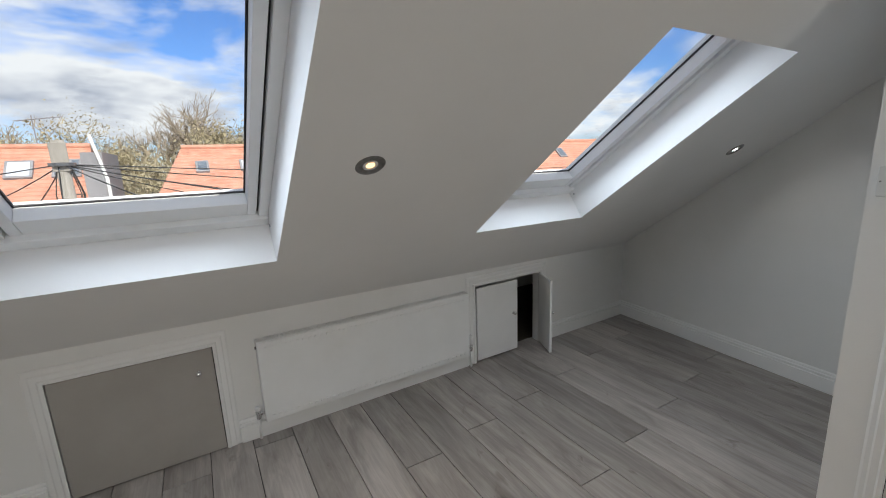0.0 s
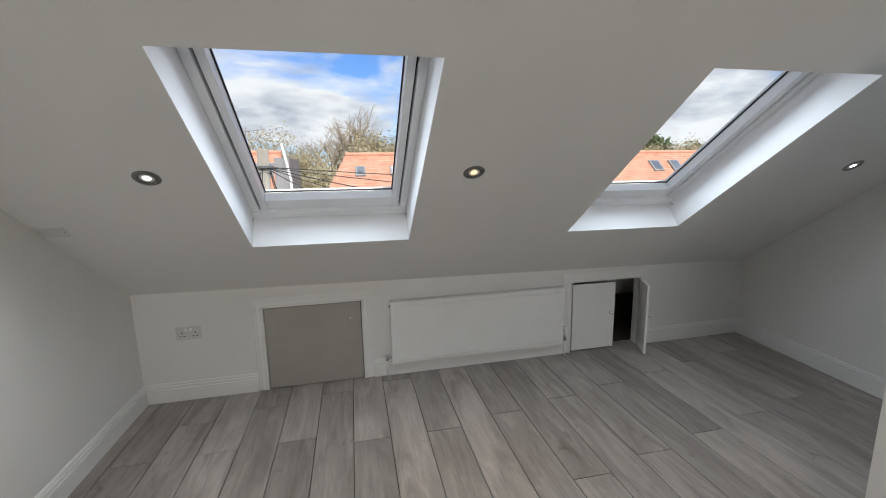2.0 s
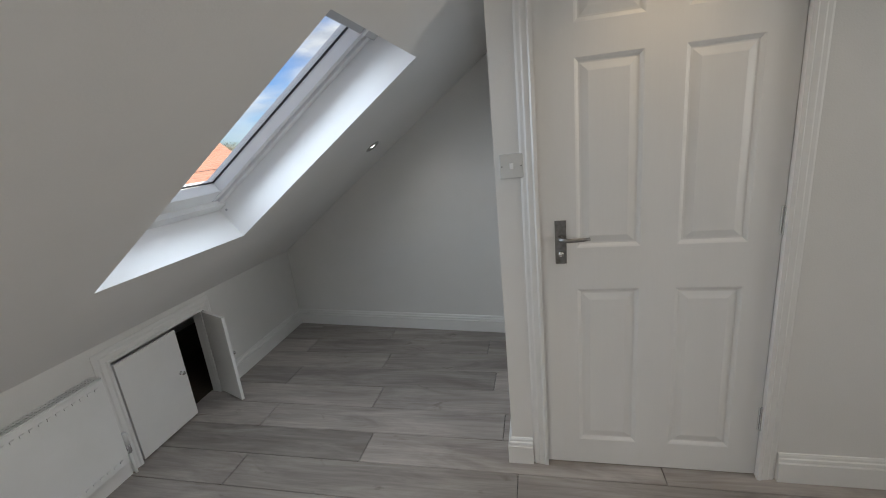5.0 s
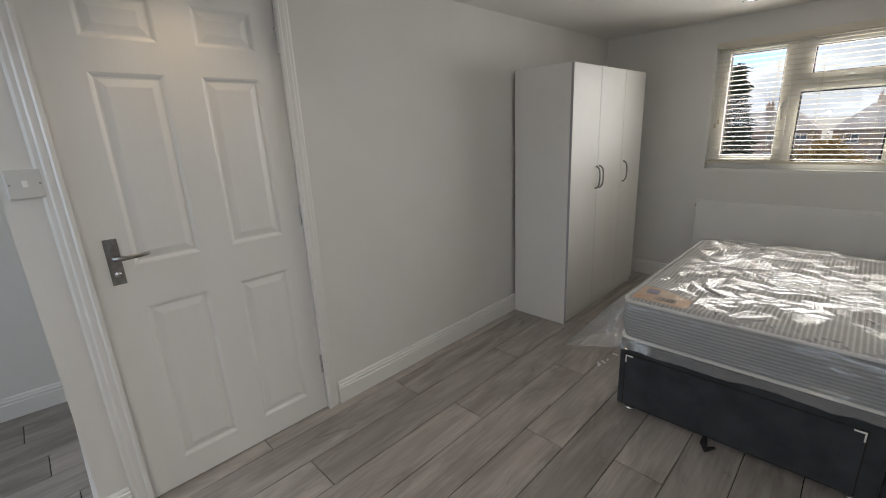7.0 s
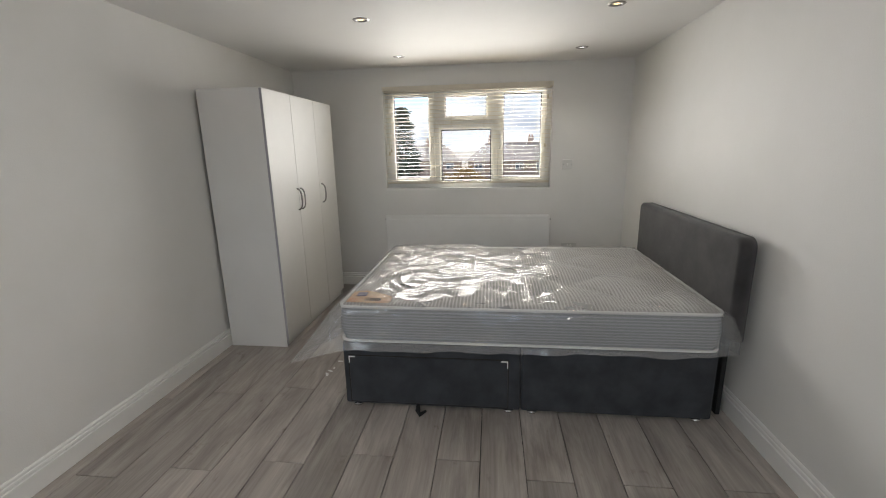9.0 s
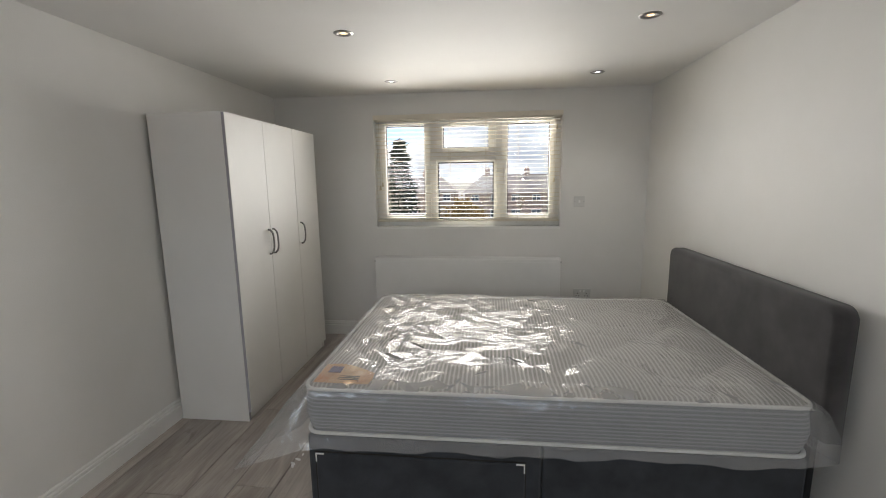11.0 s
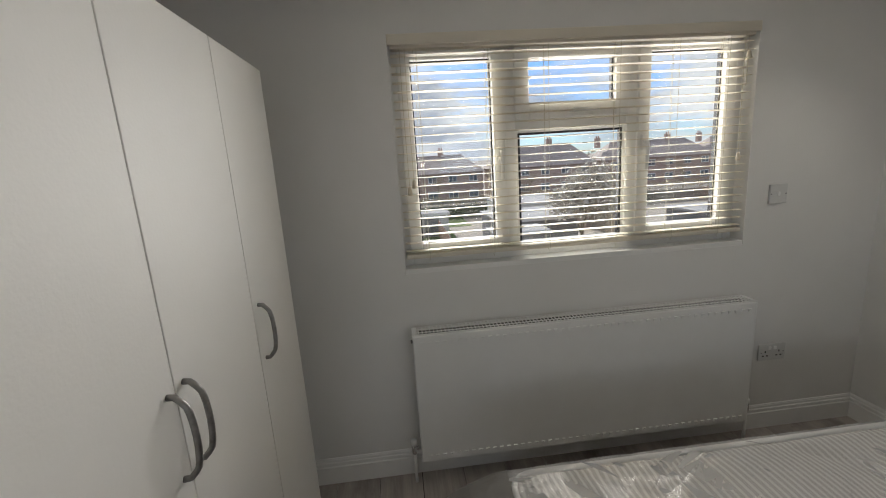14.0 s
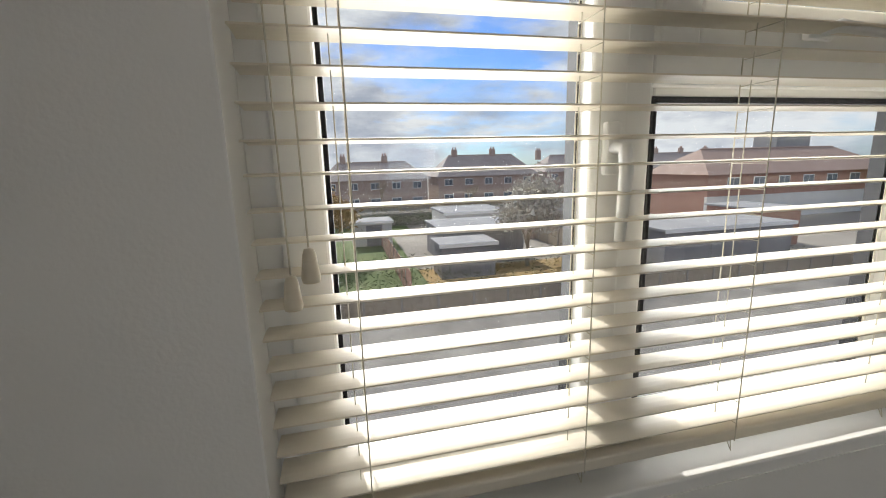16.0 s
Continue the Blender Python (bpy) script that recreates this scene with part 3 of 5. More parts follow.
# lining coloured near-black to paint the shade round the leaf
part("lining", box(box(box(bmesh.new(), -w1, -w1 + 0.003, 0.009, 0.07, 0, KTOP), w1 - 0.003, w1, 0.009, 0.07, 0, KTOP), -w1, w1, 0.009, 0.07, KTOP - 0.003, KTOP), M_DARK, h1)
knob(h1, Matrix.Translation((w1 - 0.074, -0.012, 0.447)) @ OUT)
architrave(KNEE @ pose((K1[0] + K1[1]) / 2, 0, 0), K1[1] - K1[0], KTOP, "white moulded architrave round the taupe eaves hatch", k=1.1)

h2 = thing("eaves_cupboard", KNEE @ pose((K2[0] + K2[1]) / 2, 0, 0), "white double-leaf eaves cupboard with one leaf standing open", "cupboard", kind="structure")
w2 = (K2[1] - K2[0]) / 2
leaf_a = part("leaf", boxed(-w2 + 0.012, -w2 + 0.382, -0.014, 0.004, 0.012, KTOP - 0.02, 0.002), M_TRIM, h2, "closed white leaf")
knob(leaf_a, Matrix.Translation((-w2 + 0.345, -0.014, 0.30)) @ OUT)
swing = pose(w2 - 0.006, 0, 0, 0, 0, 66)
leaf_b = part("leaf", boxed(-0.235, 0.0, -0.018, 0.0, 0.012, KTOP - 0.012, 0.002, swing), M_TRIM, h2, "white leaf standing open")
knob(leaf_b, swing @ Matrix.Translation((-0.205, -0.018, 0.31)) @ OUT)
bm = bmesh.new()
box(bm, -w2, -w2 + 0.003, 0.006, 0.03, 0, KTOP)
box(bm, w2 - 0.006, w2, 0.006, 0.03, 0, KTOP)
box(bm, -w2, w2, 0.006, 0.03, KTOP - 0.008, KTOP)
part("lining", bm, M_TRIM, h2)
architrave(KNEE @ pose((K2[0] + K2[1]) / 2, 0, 0), K2[1] - K2[0], KTOP, "white moulded architrave round the eaves cupboard", k=1.1)
# board added to close off the eaves; its near-black colour paints the shade
solid("added_eaves_board", boxed(XW, XA, 2.86, 2.9, 0.0, 0.25), M_SHADE_PRINT, "added board closing the eaves, shade put into its colour", "wall")
solid("eaves_floor", boxed(XW, XA, 2.37, 3.16, -0.02, 0.0), M_SHADE_PRINT, "bare board floor in the eaves, shade put into its colour", "floor")


# ---- roof windows ----
def roof_window(a, b):
    w, L, m = b - a, (VY1 - VY0) / CS, slope_frame((a + b) / 2, (VY0 + VY1) / 2)
    root = thing("window_1" if a < 1 else "window_2", m, "white-framed centre-pivot roof window, shut", "roof window", kind="structure")
    hw, hl = w / 2, L / 2

    def rim(i, bot, top, o, z0, z1, bev=0.003):
        """Four bars between an outer inset o and inner insets (side i, bottom, top), from depth z0 to z1 outwards."""
        bm = bmesh.new()
        box(bm, -hw + o, -hw + i, -hl + o, hl - o, -z1, -z0, None, bev)
        box(bm, hw - i, hw - o, -hl + o, hl - o, -z1, -z0, None, bev)
        box(bm, -hw + i, hw - i, -hl + o, -hl + bot, -z1, -z0 - 0.0015, None, bev)
        box(bm, -hw + i, hw - i, hl - top, hl - o, -z1, -z0 - 0.0015, None, bev)
        return bm
    part("frame", rim(0.038, 0.05, 0.05, 0.0, 0.185, 0.30), M_VELUX, root)
    part("seal", rim(0.052, 0.066, 0.06, 0.034, 0.214, 0.226), M_GREYSEAL, root, "dark rubber seal")
    part("sash", rim(0.080, 0.137, 0.09, 0.046, 0.195, 0.27), M_VELUX, root)
    part("sill_ledge", boxed(-hw + 0.003, hw - 0.003, -hl + 0.002, -hl + 0.055, -0.20, -0.17, 0.003), M_VELUX, root)
    part("glazing_gasket", rim(0.086, 0.143, 0.096, 0.078, 0.247, 0.254, 0), M_GREYSEAL, root, "black glazing gasket")
    p = part("pane", boxed(-hw + 0.082, hw - 0.082, -hl + 0.139, hl - 0.092, -0.256, -0.25), M_GLASS, root)
    p.visible_shadow = False
    bar = part("control_bar", boxed(-hw + 0.06, hw - 0.06, hl - 0.085, hl - 0.045, -0.185, -0.145, 0.008), M_GREYALU, root, "grey ventilation control bar")
    for s in (-0.5, 0.5):
        part("bracket", boxed(s * hw - 0.012, s * hw + 0.012, hl - 0.092, hl - 0.035, -0.197, -0.138, 0.003), M_VELUX, bar)
    for s in (-1, 1):
        part("screw_cap", cyl(bmesh.new(), 0.006, 0.006, 0.004, Matrix.Translation((s * (hw - 0.001), -hl + 0.03, -0.15)) @ pose(0, 0, 0, 0, 90, 0), 10), M_GREYALU, root)


roof_window(*V1)
roof_window(*V2)


# ---- south window ----
def casement_window():
    """White three-light casement with a small top vent in the middle."""
    yo, yi = YS - 0.135, YS - 0.068      # outer and inner face
    root = thing("window_3", pose(0, 0, 0), "white plastic three-light casement window", "window", kind="structure")
    yg = -3.819

    def ring(x0, x1, z0, z1, w, ya, yb, bev=0.004):
        bm = bmesh.new()
        box(bm, x0, x0 + w, ya, yb, z0, z1, None, bev)
        box(bm, x1 - w, x1, ya, yb, z0, z1, None, bev)
        box(bm, x0 + w, x1 - w, ya, yb - 0.001, z0, z0 + w, None, bev)
        box(bm, x0 + w, x1 - w, ya, yb - 0.001, z1 - w, z1, None, bev)
        return bm
    part("window_frame", ring(WX0, WX1, WZ0 + 0.02, WZ1, 0.045, yo, yi - 0.012), M_UPVC, root)
    bm = boxed(0.836, 0.896, yo, yi - 0.013, WZ0 + 0.06, WZ1 - 0.04, 0.004)
    box(bm, 0.262, 0.322, yo, yi - 0.013, WZ0 + 0.06, WZ1 - 0.04, None, 0.004)
    box(bm, 0.322, 0.836, yo, yi - 0.014, 1.575, 1.635, None, 0.004)
    part("mullion", bm, M_UPVC, root)
    lights = [("casement", 0.884, 1.338, 1.048, 1.934, 0.055), ("casement", -0.19, 0.274, 1.048, 1.934, 0.055),
              ("top_vent", 0.318, 0.840, 1.62, 1.934, 0.064), ("fixed_light", 0.31, 0.848, 1.04, 1.588, 0.028)]
    for name, x0, x1, z0, z1, w in lights:
        fixed = name == "fixed_light"
        s = part(name, ring(x0, x1, z0, z1, w, yo + 0.01, yi - (0.03 if fixed else 0.0)), M_UPVC, root)
        part("gasket", ring(x0 + w - 0.003, x1 - w + 0.003, z0 + w - 0.003, z1 - w + 0.003, 0.009, yg - 0.012, yg + 0.012, 0), M_GREYSEAL, s, "black glazing gasket")
        p = part("pane", boxed(x0 + w, x1 - w, yg - 0.012, yg + 0.012, z0 + w, z1 - w), M_GLASS, s)
        p.visible_shadow = False
        if name == "casement":
            hx = x0 + 0.026 if x0 > 0.5 else x1 - 0.026
            h = part("casement_handle", boxed(hx - 0.012, hx + 0.012, yi, yi + 0.012, 1.455, 1.525, 0.004), M_UPVC, s, "white cranked window handle")
            part("grip", tube(bmesh.new(), [(hx, yi + 0.01, 1.49), (hx, yi + 0.035, 1.49), (hx, yi + 0.04, 1.46), (hx + 0.002, yi + 0.036, 1.37)], [0.008, 0.009, 0.009, 0.007], 10), M_UPVC, h, "", True)
        if name == "top_vent":
            h = part("vent_handle", boxed(0.555, 0.605, yi, yi + 0.012, 1.636, 1.66, 0.004), M_UPVC, s, "white vent handle")
            part("grip", tube(bmesh.new(), [(0.58, yi + 0.01, 1.648), (0.58, yi + 0.034, 1.648), (0.54, yi + 0.038, 1.644), (0.475, yi + 0.034, 1.64)], [0.008, 0.009, 0.008, 0.006], 10), M_UPVC, h, "", True)
    part("window_sill", boxed(WX0 + 0.001, WX1 - 0.001, yi - 0.012, YS - 0.002, WZ0 - 0.004, WZ0 + 0.022, 0.003), M_TRIM, root, "white gloss inner sill")
    part("outer_sill", boxed(WX0 - 0.05, WX1 + 0.05, yo - 0.1, yo, WZ0 - 0.02, WZ0 + 0.02, 0.004), M_UPVC, root)
    # white reveal linings
    bm = boxed(WX0, WX0 + 0.003, yi - 0.012, YS, WZ0 + 0.022, WZ1)
    box(bm, WX1 - 0.003, WX1, yi - 0.012, YS, WZ0 + 0.022, WZ1)
    part("reveal", bm, M_TRIM, root)


casement_window()


def venetian_blind():
    x0, x1, yc = WX0 + 0.012, WX1 - 0.012, YS - 0.034
    root = thing("venetian_blind", pose(0, 0, 0), "lowered cream venetian blind with open slats in the window recess", "blind")
    part("valance", boxed(WX0 + 0.001, WX1 - 0.001, YS - 0.006, YS + 0.008, 1.922, 1.963, 0.003), M_SLAT, root)
    part("head_rail", boxed(x0, x1, yc - 0.026, yc + 0.024, 1.912, 1.960, 0.002), M_SLAT, root)
    n, top, bot = 24, 1.890, 1.082
    pitch = (top - bot) / (n - 1)
    bm = bmesh.new()
    prof = [(-0.022, -0.001), (-0.011, 0.0004), (0, 0.0009), (0.011, 0.0004), (0.022, -0.001), (0.022, 0.001), (0.011, 0.0024), (0, 0.0029), (-0.011, 0.0024), (-0.022, 0.001)]
    ra, rb = [bm.verts.new((x0, y, z)) for y, z in prof], [bm.verts.new((x1, y, z)) for y, z in prof]
    for i in range(len(prof)):
        j = (i + 1) % len(prof)
        bm.faces.new((ra[i], ra[j], rb[j], rb[i]))
    bm.faces.new(ra)
    bm.faces.new(rb[::-1])
    bmesh.ops.recalc_face_normals(bm, faces=bm.faces[:])
    me = mesh_of("slat", bm, M_SLAT)
    rng = random.Random(4)
    for i in range(n):
        s = new("slat", me)
        s.parent = root
        s.matrix_basis = pose(0, yc + rng.uniform(-0.0008, 0.0008), bot + i * pitch, 1.5 + rng.uniform(-1.2, 1.2), rng.uniform(-0.04, 0.04), 0)
    part("bottom_rail", boxed(x0, x1, yc - 0.027, yc + 0.027, 1.050, 1.070, 0.004), M_SLAT, root)
    for x in (1.255, 0.965, 0.71, 0.395, 0.13, -0.10):
        bm = bmesh.new()
        for y in (yc - 0.027, yc + 0.027):
            tube(bm, [(x, y, 1.05), (x, y, 1.91)], 0.0009, 5)
        tube(bm, [(x + 0.012, yc, 1.05), (x + 0.012, yc, 1.91)], 0.0008, 5)
        for i in range(n):
            z = bot + i * pitch - 0.003
            tube(bm, [(x, yc - 0.027, z), (x, yc + 0.027, z)], 0.0007, 4)
        tube(bm, [(x, yc + 0.02, 1.051), (x + 0.004, yc + 0.026, 1.034), (x + 0.008, yc + 0.02, 1.051)], 0.0009, 5)
        part("ladder_cord", bm, M_CORD, root)

    def pull(x, z, dz):
        c = part("pull_cord", tube(bmesh.new(), [(x, yc + 0.03, 1.91), (x + 0.002, yc + 0.034, 1.7), (x, yc + 0.036, z + 0.02)], 0.001, 5), M_CORD, root)
        part("tassel", lathe(bmesh.new(), [(0, 0.019), (0.005, 0.018), (0.007, 0.012), (0.010, -0.012), (0.009, -0.017), (0, -0.018)], Matrix.Translation((x, yc + 0.036, z)), 16), M_TASSEL, c, "", True)
    pull(1.322, 1.348, 0)
    pull(1.302, 1.376, 0)
    pull(-0.165, 1.40, 0)
    pull(-0.18, 1.83, 0)


venetian_blind()


# ---- lamps in the ceiling ----
def downlight(m, warm, seen=True):
    d = thing("downlight", m, "recessed brushed-nickel downlight, lit " + ("warm white" if warm else "cool white"), "downlight", "recessed downlights")
    bez = [(0.0, -0.006), (0.021, -0.005), (0.026, 0.001), (0.033, 0.0045), (0.045, 0.003), (0.049, 0.0)]
    part("bezel", lathe(bmesh.new(), bez[1:], None, 32), M_NICKEL, d, "brushed nickel ring", True)
    part("lens", lathe(bmesh.new(), [(0.0001, 0.0005), (0.015, 0.0), (0.0215, -0.003)], None, 24), M_LAMP_WARM if warm else M_LAMP_COOL, d, "glowing lens", True)
    lamp = new("downlight_beam", bpy.data.lights.new("downlight_beam", "SPOT"))
    lamp.data.energy, lamp.data.spot_size, lamp.data.spot_blend, lamp.data.shadow_soft_size = SPOT_WATTS, radians(150 if m.translation.y > 1 else 115), 1.0, 0.03
    lamp.data.energy *= 1.2 if abs(m.translation.y + 0.15) < 0.01 else (2.4 if m.translation.x < 2 else 0.4) if m.translation.y > 1 else (0.3 if m.translation.x > 1 else 1.6) if m.translation.y < -3 else 0.4
    lamp.data.color = (1.0, 0.76, 0.48) if warm else (1.0, 0.95, 0.88)
    lamp.matrix_world = m @ pose(0, 0, 0.02, 180, 0, 0)


for x, warm in ((-0.332, False), (0.968, True), (3.13, False)):
    downlight(slope_frame(x, 1.22), warm)
for x, y, warm in ((1.1, -2.21, True), (-0.345, -2.18, True), (1.1, -3.263, False), (-0.368, -3.222, False), (2.0, -0.15, True)):
    downlight(pose(x, y, CEIL, 180, 0, 0), warm)


# ---- radiators ----
def radiator(m, w, z0, z1, deep, face, ends):
    """Local: x along the wall, -y into the room, the wall at y=0. face: distance of the front from the wall."""
    root = thing("radiator", m, "white enamelled panel radiator with a slotted top grille", "radiator")
    hw = w / 2
    part("front_panel", boxed(-hw, hw, -face, -face + 0.012, z0, z1 - 0.006, 0.005), M_RAD, root)
    bm = bmesh.new()
    n = int(w / 0.0333)
    for i in range(n):
        x = -hw + 0.04 + (w - 0.08) * i / (n - 1)
        for z in (z0 + 0.03, z1 - 0.04):
            box(bm, x - 0.008, x + 0.008, -face - 0.006, -face + 0.002, z - 0.006, z + 0.006)
    tagged(part("pressed_ribs", bm, M_RAD, root), kind="stuff")
    part("back_panel", boxed(-hw + 0.004, hw - 0.004, -face + deep - 0.012, -face + deep, z0 + 0.005, z1 - 0.008, 0.004), M_RAD, root)
    # solid near-black block paints the shade seen through the grille slots
    part("convector_shade", boxed(-hw + 0.03, hw - 0.03, -face + 0.014, -face + deep - 0.014, z0 + 0.02, z1 - 0.012), M_DARK, root, "dark block painting the shade among the inner fins")
    for s in (-1, 1):
        part("side_panel", boxed(s * hw - 0.004 * (s > 0), s * hw + 0.004 * (s < 0), -face + 0.002, -face + deep - 0.001, z0 + 0.004, z1 - 0.001, 0.001), M_RAD, root)
    bm = bmesh.new()
    y0, y1 = -face + 0.004, -face + deep - 0.003
    box(bm, -hw + 0.004, hw - 0.004, y0, y0 + 0.006, z1 - 0.006, z1)
    box(bm, -hw + 0.004, hw - 0.004, y1 - 0.006, y1, z1 - 0.006, z1)
    box(bm, -hw + 0.004, -hw + 0.02, y0, y1, z1 - 0.0055, z1 - 0.0005)
    box(bm, hw - 0.02, hw - 0.004, y0, y1, z1 - 0.0055, z1 - 0.0005)
    for k in (1, 2):
        yy = y0 + (y1 - y0) * k / 3
        box(bm, -hw + 0.02, hw - 0.02, yy - 0.0025, yy + 0.0025, z1 - 0.005, z1 - 0.001)
    tagged(part("top_grille_frame", bm, M_RAD, root))
    bars = int((w - 0.04) / 0.0165)
    vs, fs = [], []
    for i in range(bars):
        x = -hw + 0.02 + (w - 0.04) * (i + 0.5) / bars
        b0 = len(vs)
        vs += [(x + dx, y, z) for z in (z1 - 0.0035, z1 - 0.0015) for dx, y in ((-0.0023, y0 + 0.005), (0.0023, y0 + 0.005), (0.0023, y1 - 0.005), (-0.0023, y1 - 0.005))]
        fs += [[b0 + q for q in f] for f in ((3, 2, 1, 0), (4, 5, 6, 7), (0, 1, 5, 4), (1, 2, 6, 5), (2, 3, 7, 6), (3, 0, 4, 7))]
    me = bpy.data.meshes.new("top_grille")
    me.from_pydata(vs, [], fs)
    me.materials.append(M_RAD)
    g = new("top_grille", me)
    g.parent = root
    tagged(g, kind="stuff")
    for s, thermostat in ends:
        yv = -face + deep / 2
        bm = tube(bmesh.new(), [(s * (hw - 0.004), yv, z0 + 0.045), (s * (hw + 0.03), yv, z0 + 0.045)], 0.009, 12)
        lathe(bm, [(0.0, -0.028), (0.010, -0.028), (0.013, -0.02), (0.013, 0.016), (0.010, 0.02), (0.0, 0.021)], Matrix.Translation((s * (hw + 0.032), yv, z0 + 0.045)), 16)
        v = part("valve", bm, M_CHROME, root, "chrome radiator valve", True)
        top = 0.085 if thermostat else 0.045
        part("valve_cap", lathe(bmesh.new(), [(0.0, top), (0.011, top - 0.001), (0.014, top - 0.006), (0.0135, 0.022), (0.0, 0.021)], Matrix.Translation((s * (hw + 0.032), yv, z0 + 0.045)), 16), M_UPVC, v, "white plastic cap", True)
        part("pipe", tube(bmesh.new(), [(s * (hw + 0.032), yv, z0 + 0.02), (s * (hw + 0.032), yv, 0.0)], 0.0075, 12), M_UPVC, root, "white sleeved pipe", True)
    for s in (-1, 1):
        part("air_plug", tube(bmesh.new(), [(s * (hw - 0.002), -face + 0.022, z1 - 0.035), (s * (hw + 0.008), -face + 0.022, z1 - 0.035)], 0.008, 12), M_NICKEL, root)


radiator(KNEE @ pose(1.303, 0, 0), 1.316, 0.098, 0.552, 0.068, 0.062, ((-1, False), (1, True)))
radiator(pose(0.571, YS, 0, 0, 0, 180), 1.588, 0.132, 0.748, 0.095, 0.12, ((-1, False), (1, False)))


# ---- electrical plates ----
def plate(name, m, w, h, label, kind, mat=None):
    """Local: x along, z up, -y out of the wall."""
    r = thing(name, m, label, kind)
    body = part("face_plate", boxed(-w / 2, w / 2, -0.009, 0.001, -h / 2, h / 2, 0.003), M_PLATE, r)
    for s in (-1, 1):
        part("screw", cyl(bmesh.new(), 0.0028, 0.0028, 0.002, Matrix.Translation((s * w * 0.41, -0.0095, 0)) @ pose(0, 0, 0, 90, 0, 0), 10), M_NICKEL, body)
    return r


def double_socket(m):
    r = plate("wall_socket", m, 0.146, 0.086, "white plastic double wall socket above the skirting", "socket", M_UPVC)
    for s in (-1, 1):
        x = s * 0.037
        # small dark blocks paint the shade inside the pin holes
        bm = bmesh.new()
        for dx, dz, a, b in ((0, 0.004, 0.003, 0.005), (-0.011, -0.018, 0.005, 0.0028), (0.011, -0.018, 0.005, 0.0028)):
            box(bm, x + dx - a, x + dx + a, -0.0098, -0.008, dz - b, dz + b)
        part("pin_holes", bm, M_DARK, r, "dark pin holes")
        part("rocker", boxed(s * 0.014 - 0.007, s * 0.014 + 0.007, -0.0125, -0.008, 0.014, 0.032, 0.002), M_UPVC, r)


double_socket(KNEE @ pose(-0.625, 0, 0.447))
double_socket(pose(-0.43, YS, 0.418, 0, 0, 180))
sp = plate("fused_spur", pose(-0.379, YS, 1.217, 0, 0, 180), 0.09, 0.09, "white plastic switched spur plate beside the window", "switch", M_UPVC)
part("rocker", boxed(-0.007, 0.007, -0.0125, -0.008, -0.01, 0.01, 0.002), M_UPVC, sp)
sw = plate("light_switch", pose(XE, 0.352, 1.312, 0, 0, -90), 0.086, 0.09, "white plastic single light switch beside the door", "switch", M_UPVC)
part("rocker", boxed(-0.007, 0.007, -0.013, -0.008, -0.011, 0.011, 0.002), M_UPVC, sw)
bl = plate("blank_plate", slope_frame(-0.855, 1.53) @ pose(0, 0, 0, -90, 0, 0), 0.115, 0.086, "white plastic blank plate on the sloping ceiling", "plate", M_UPVC)


# ---- wardrobe ----
def wardrobe():
    x0, x1, ya, yb, H = 1.779, 2.226, -3.401, -2.227, 1.788
    root = thing("wardrobe", pose(0, 0, 0), "white melamine three-door wardrobe standing against the wall", "wardrobe")
    xd = x0 + 0.017
    for y in (ya, yb - 0.016):
        part("side_panel", boxed(xd + 0.0015, x1, y, y + 0.016, 0, H, 0.001), M_WARD, root)
    part("top_panel", boxed(xd + 0.003, x1, ya + 0.016, yb - 0.016, H - 0.018, H - 0.001), M_WARD, root)
    part("back_panel", boxed(x1 - 0.006, x1 - 0.001, ya + 0.016, yb - 0.016, 0.06, H - 0.02), M_DARK, root)
    part("bottom_panel", boxed(xd + 0.003, x1 - 0.006, ya + 0.016, yb - 0.016, 0.062, 0.078), M_WARD, root)
    part("plinth", boxed(xd + 0.012, xd + 0.028, ya + 0.016, yb - 0.016, 0, 0.060, 0.001), M_WARD, root)
    part("front_edging", boxed(xd - 0.0006, xd + 0.0012, yb - 0.0165, yb - 0.0005, 0.004, H - 0.002), M_EDGE, root, "grey-lilac edge strip")
    cuts = [yb, -2.614, -3.018, ya]
    handles = [-2.587, -2.641, -3.058]
    for i in range(3):
        a, b = cuts[i + 1] + 0.002, cuts[i] - (0.002 if i else 0.001)
        d = part("door", boxed(x0, xd - 0.001, a, b, 0.062, H - 0.002, 0.0012), M_WARD, root)
        if i == 0:
            part("edge_band", boxed(x0 + 0.002, xd - 0.0015, b - 0.0005, b + 0.0008, 0.064, H - 0.004), M_EDGE, d, "grey-lilac edge strip")
        y, zc = handles[i], 1.035
        pts = [(x0 + 0.0, y, zc + 0.078), (x0 - 0.012, y, zc + 0.077), (x0 - 0.022, y, zc + 0.066)]
        pts += [(x0 - 0.022 - 0.012 * math.cos(a2), y, zc + 0.066 * math.sin(a2)) for a2 in [radians(60 - 15 * k) for k in range(9)]]
        pts += [(x0 - 0.022, y, zc - 0.066), (x0 - 0.012, y, zc - 0.077), (x0, y, zc - 0.078)]
        part("handle", tube(bmesh.new(), pts, 0.0058, 10), M_NICKEL, d, "bowed chrome handle", True)


wardrobe()


# ---- bed ----
BX0, BX1, BY0, BY1, BT, MT = -0.785, 1.122, -2.915, -1.56, 0.385, 0.605


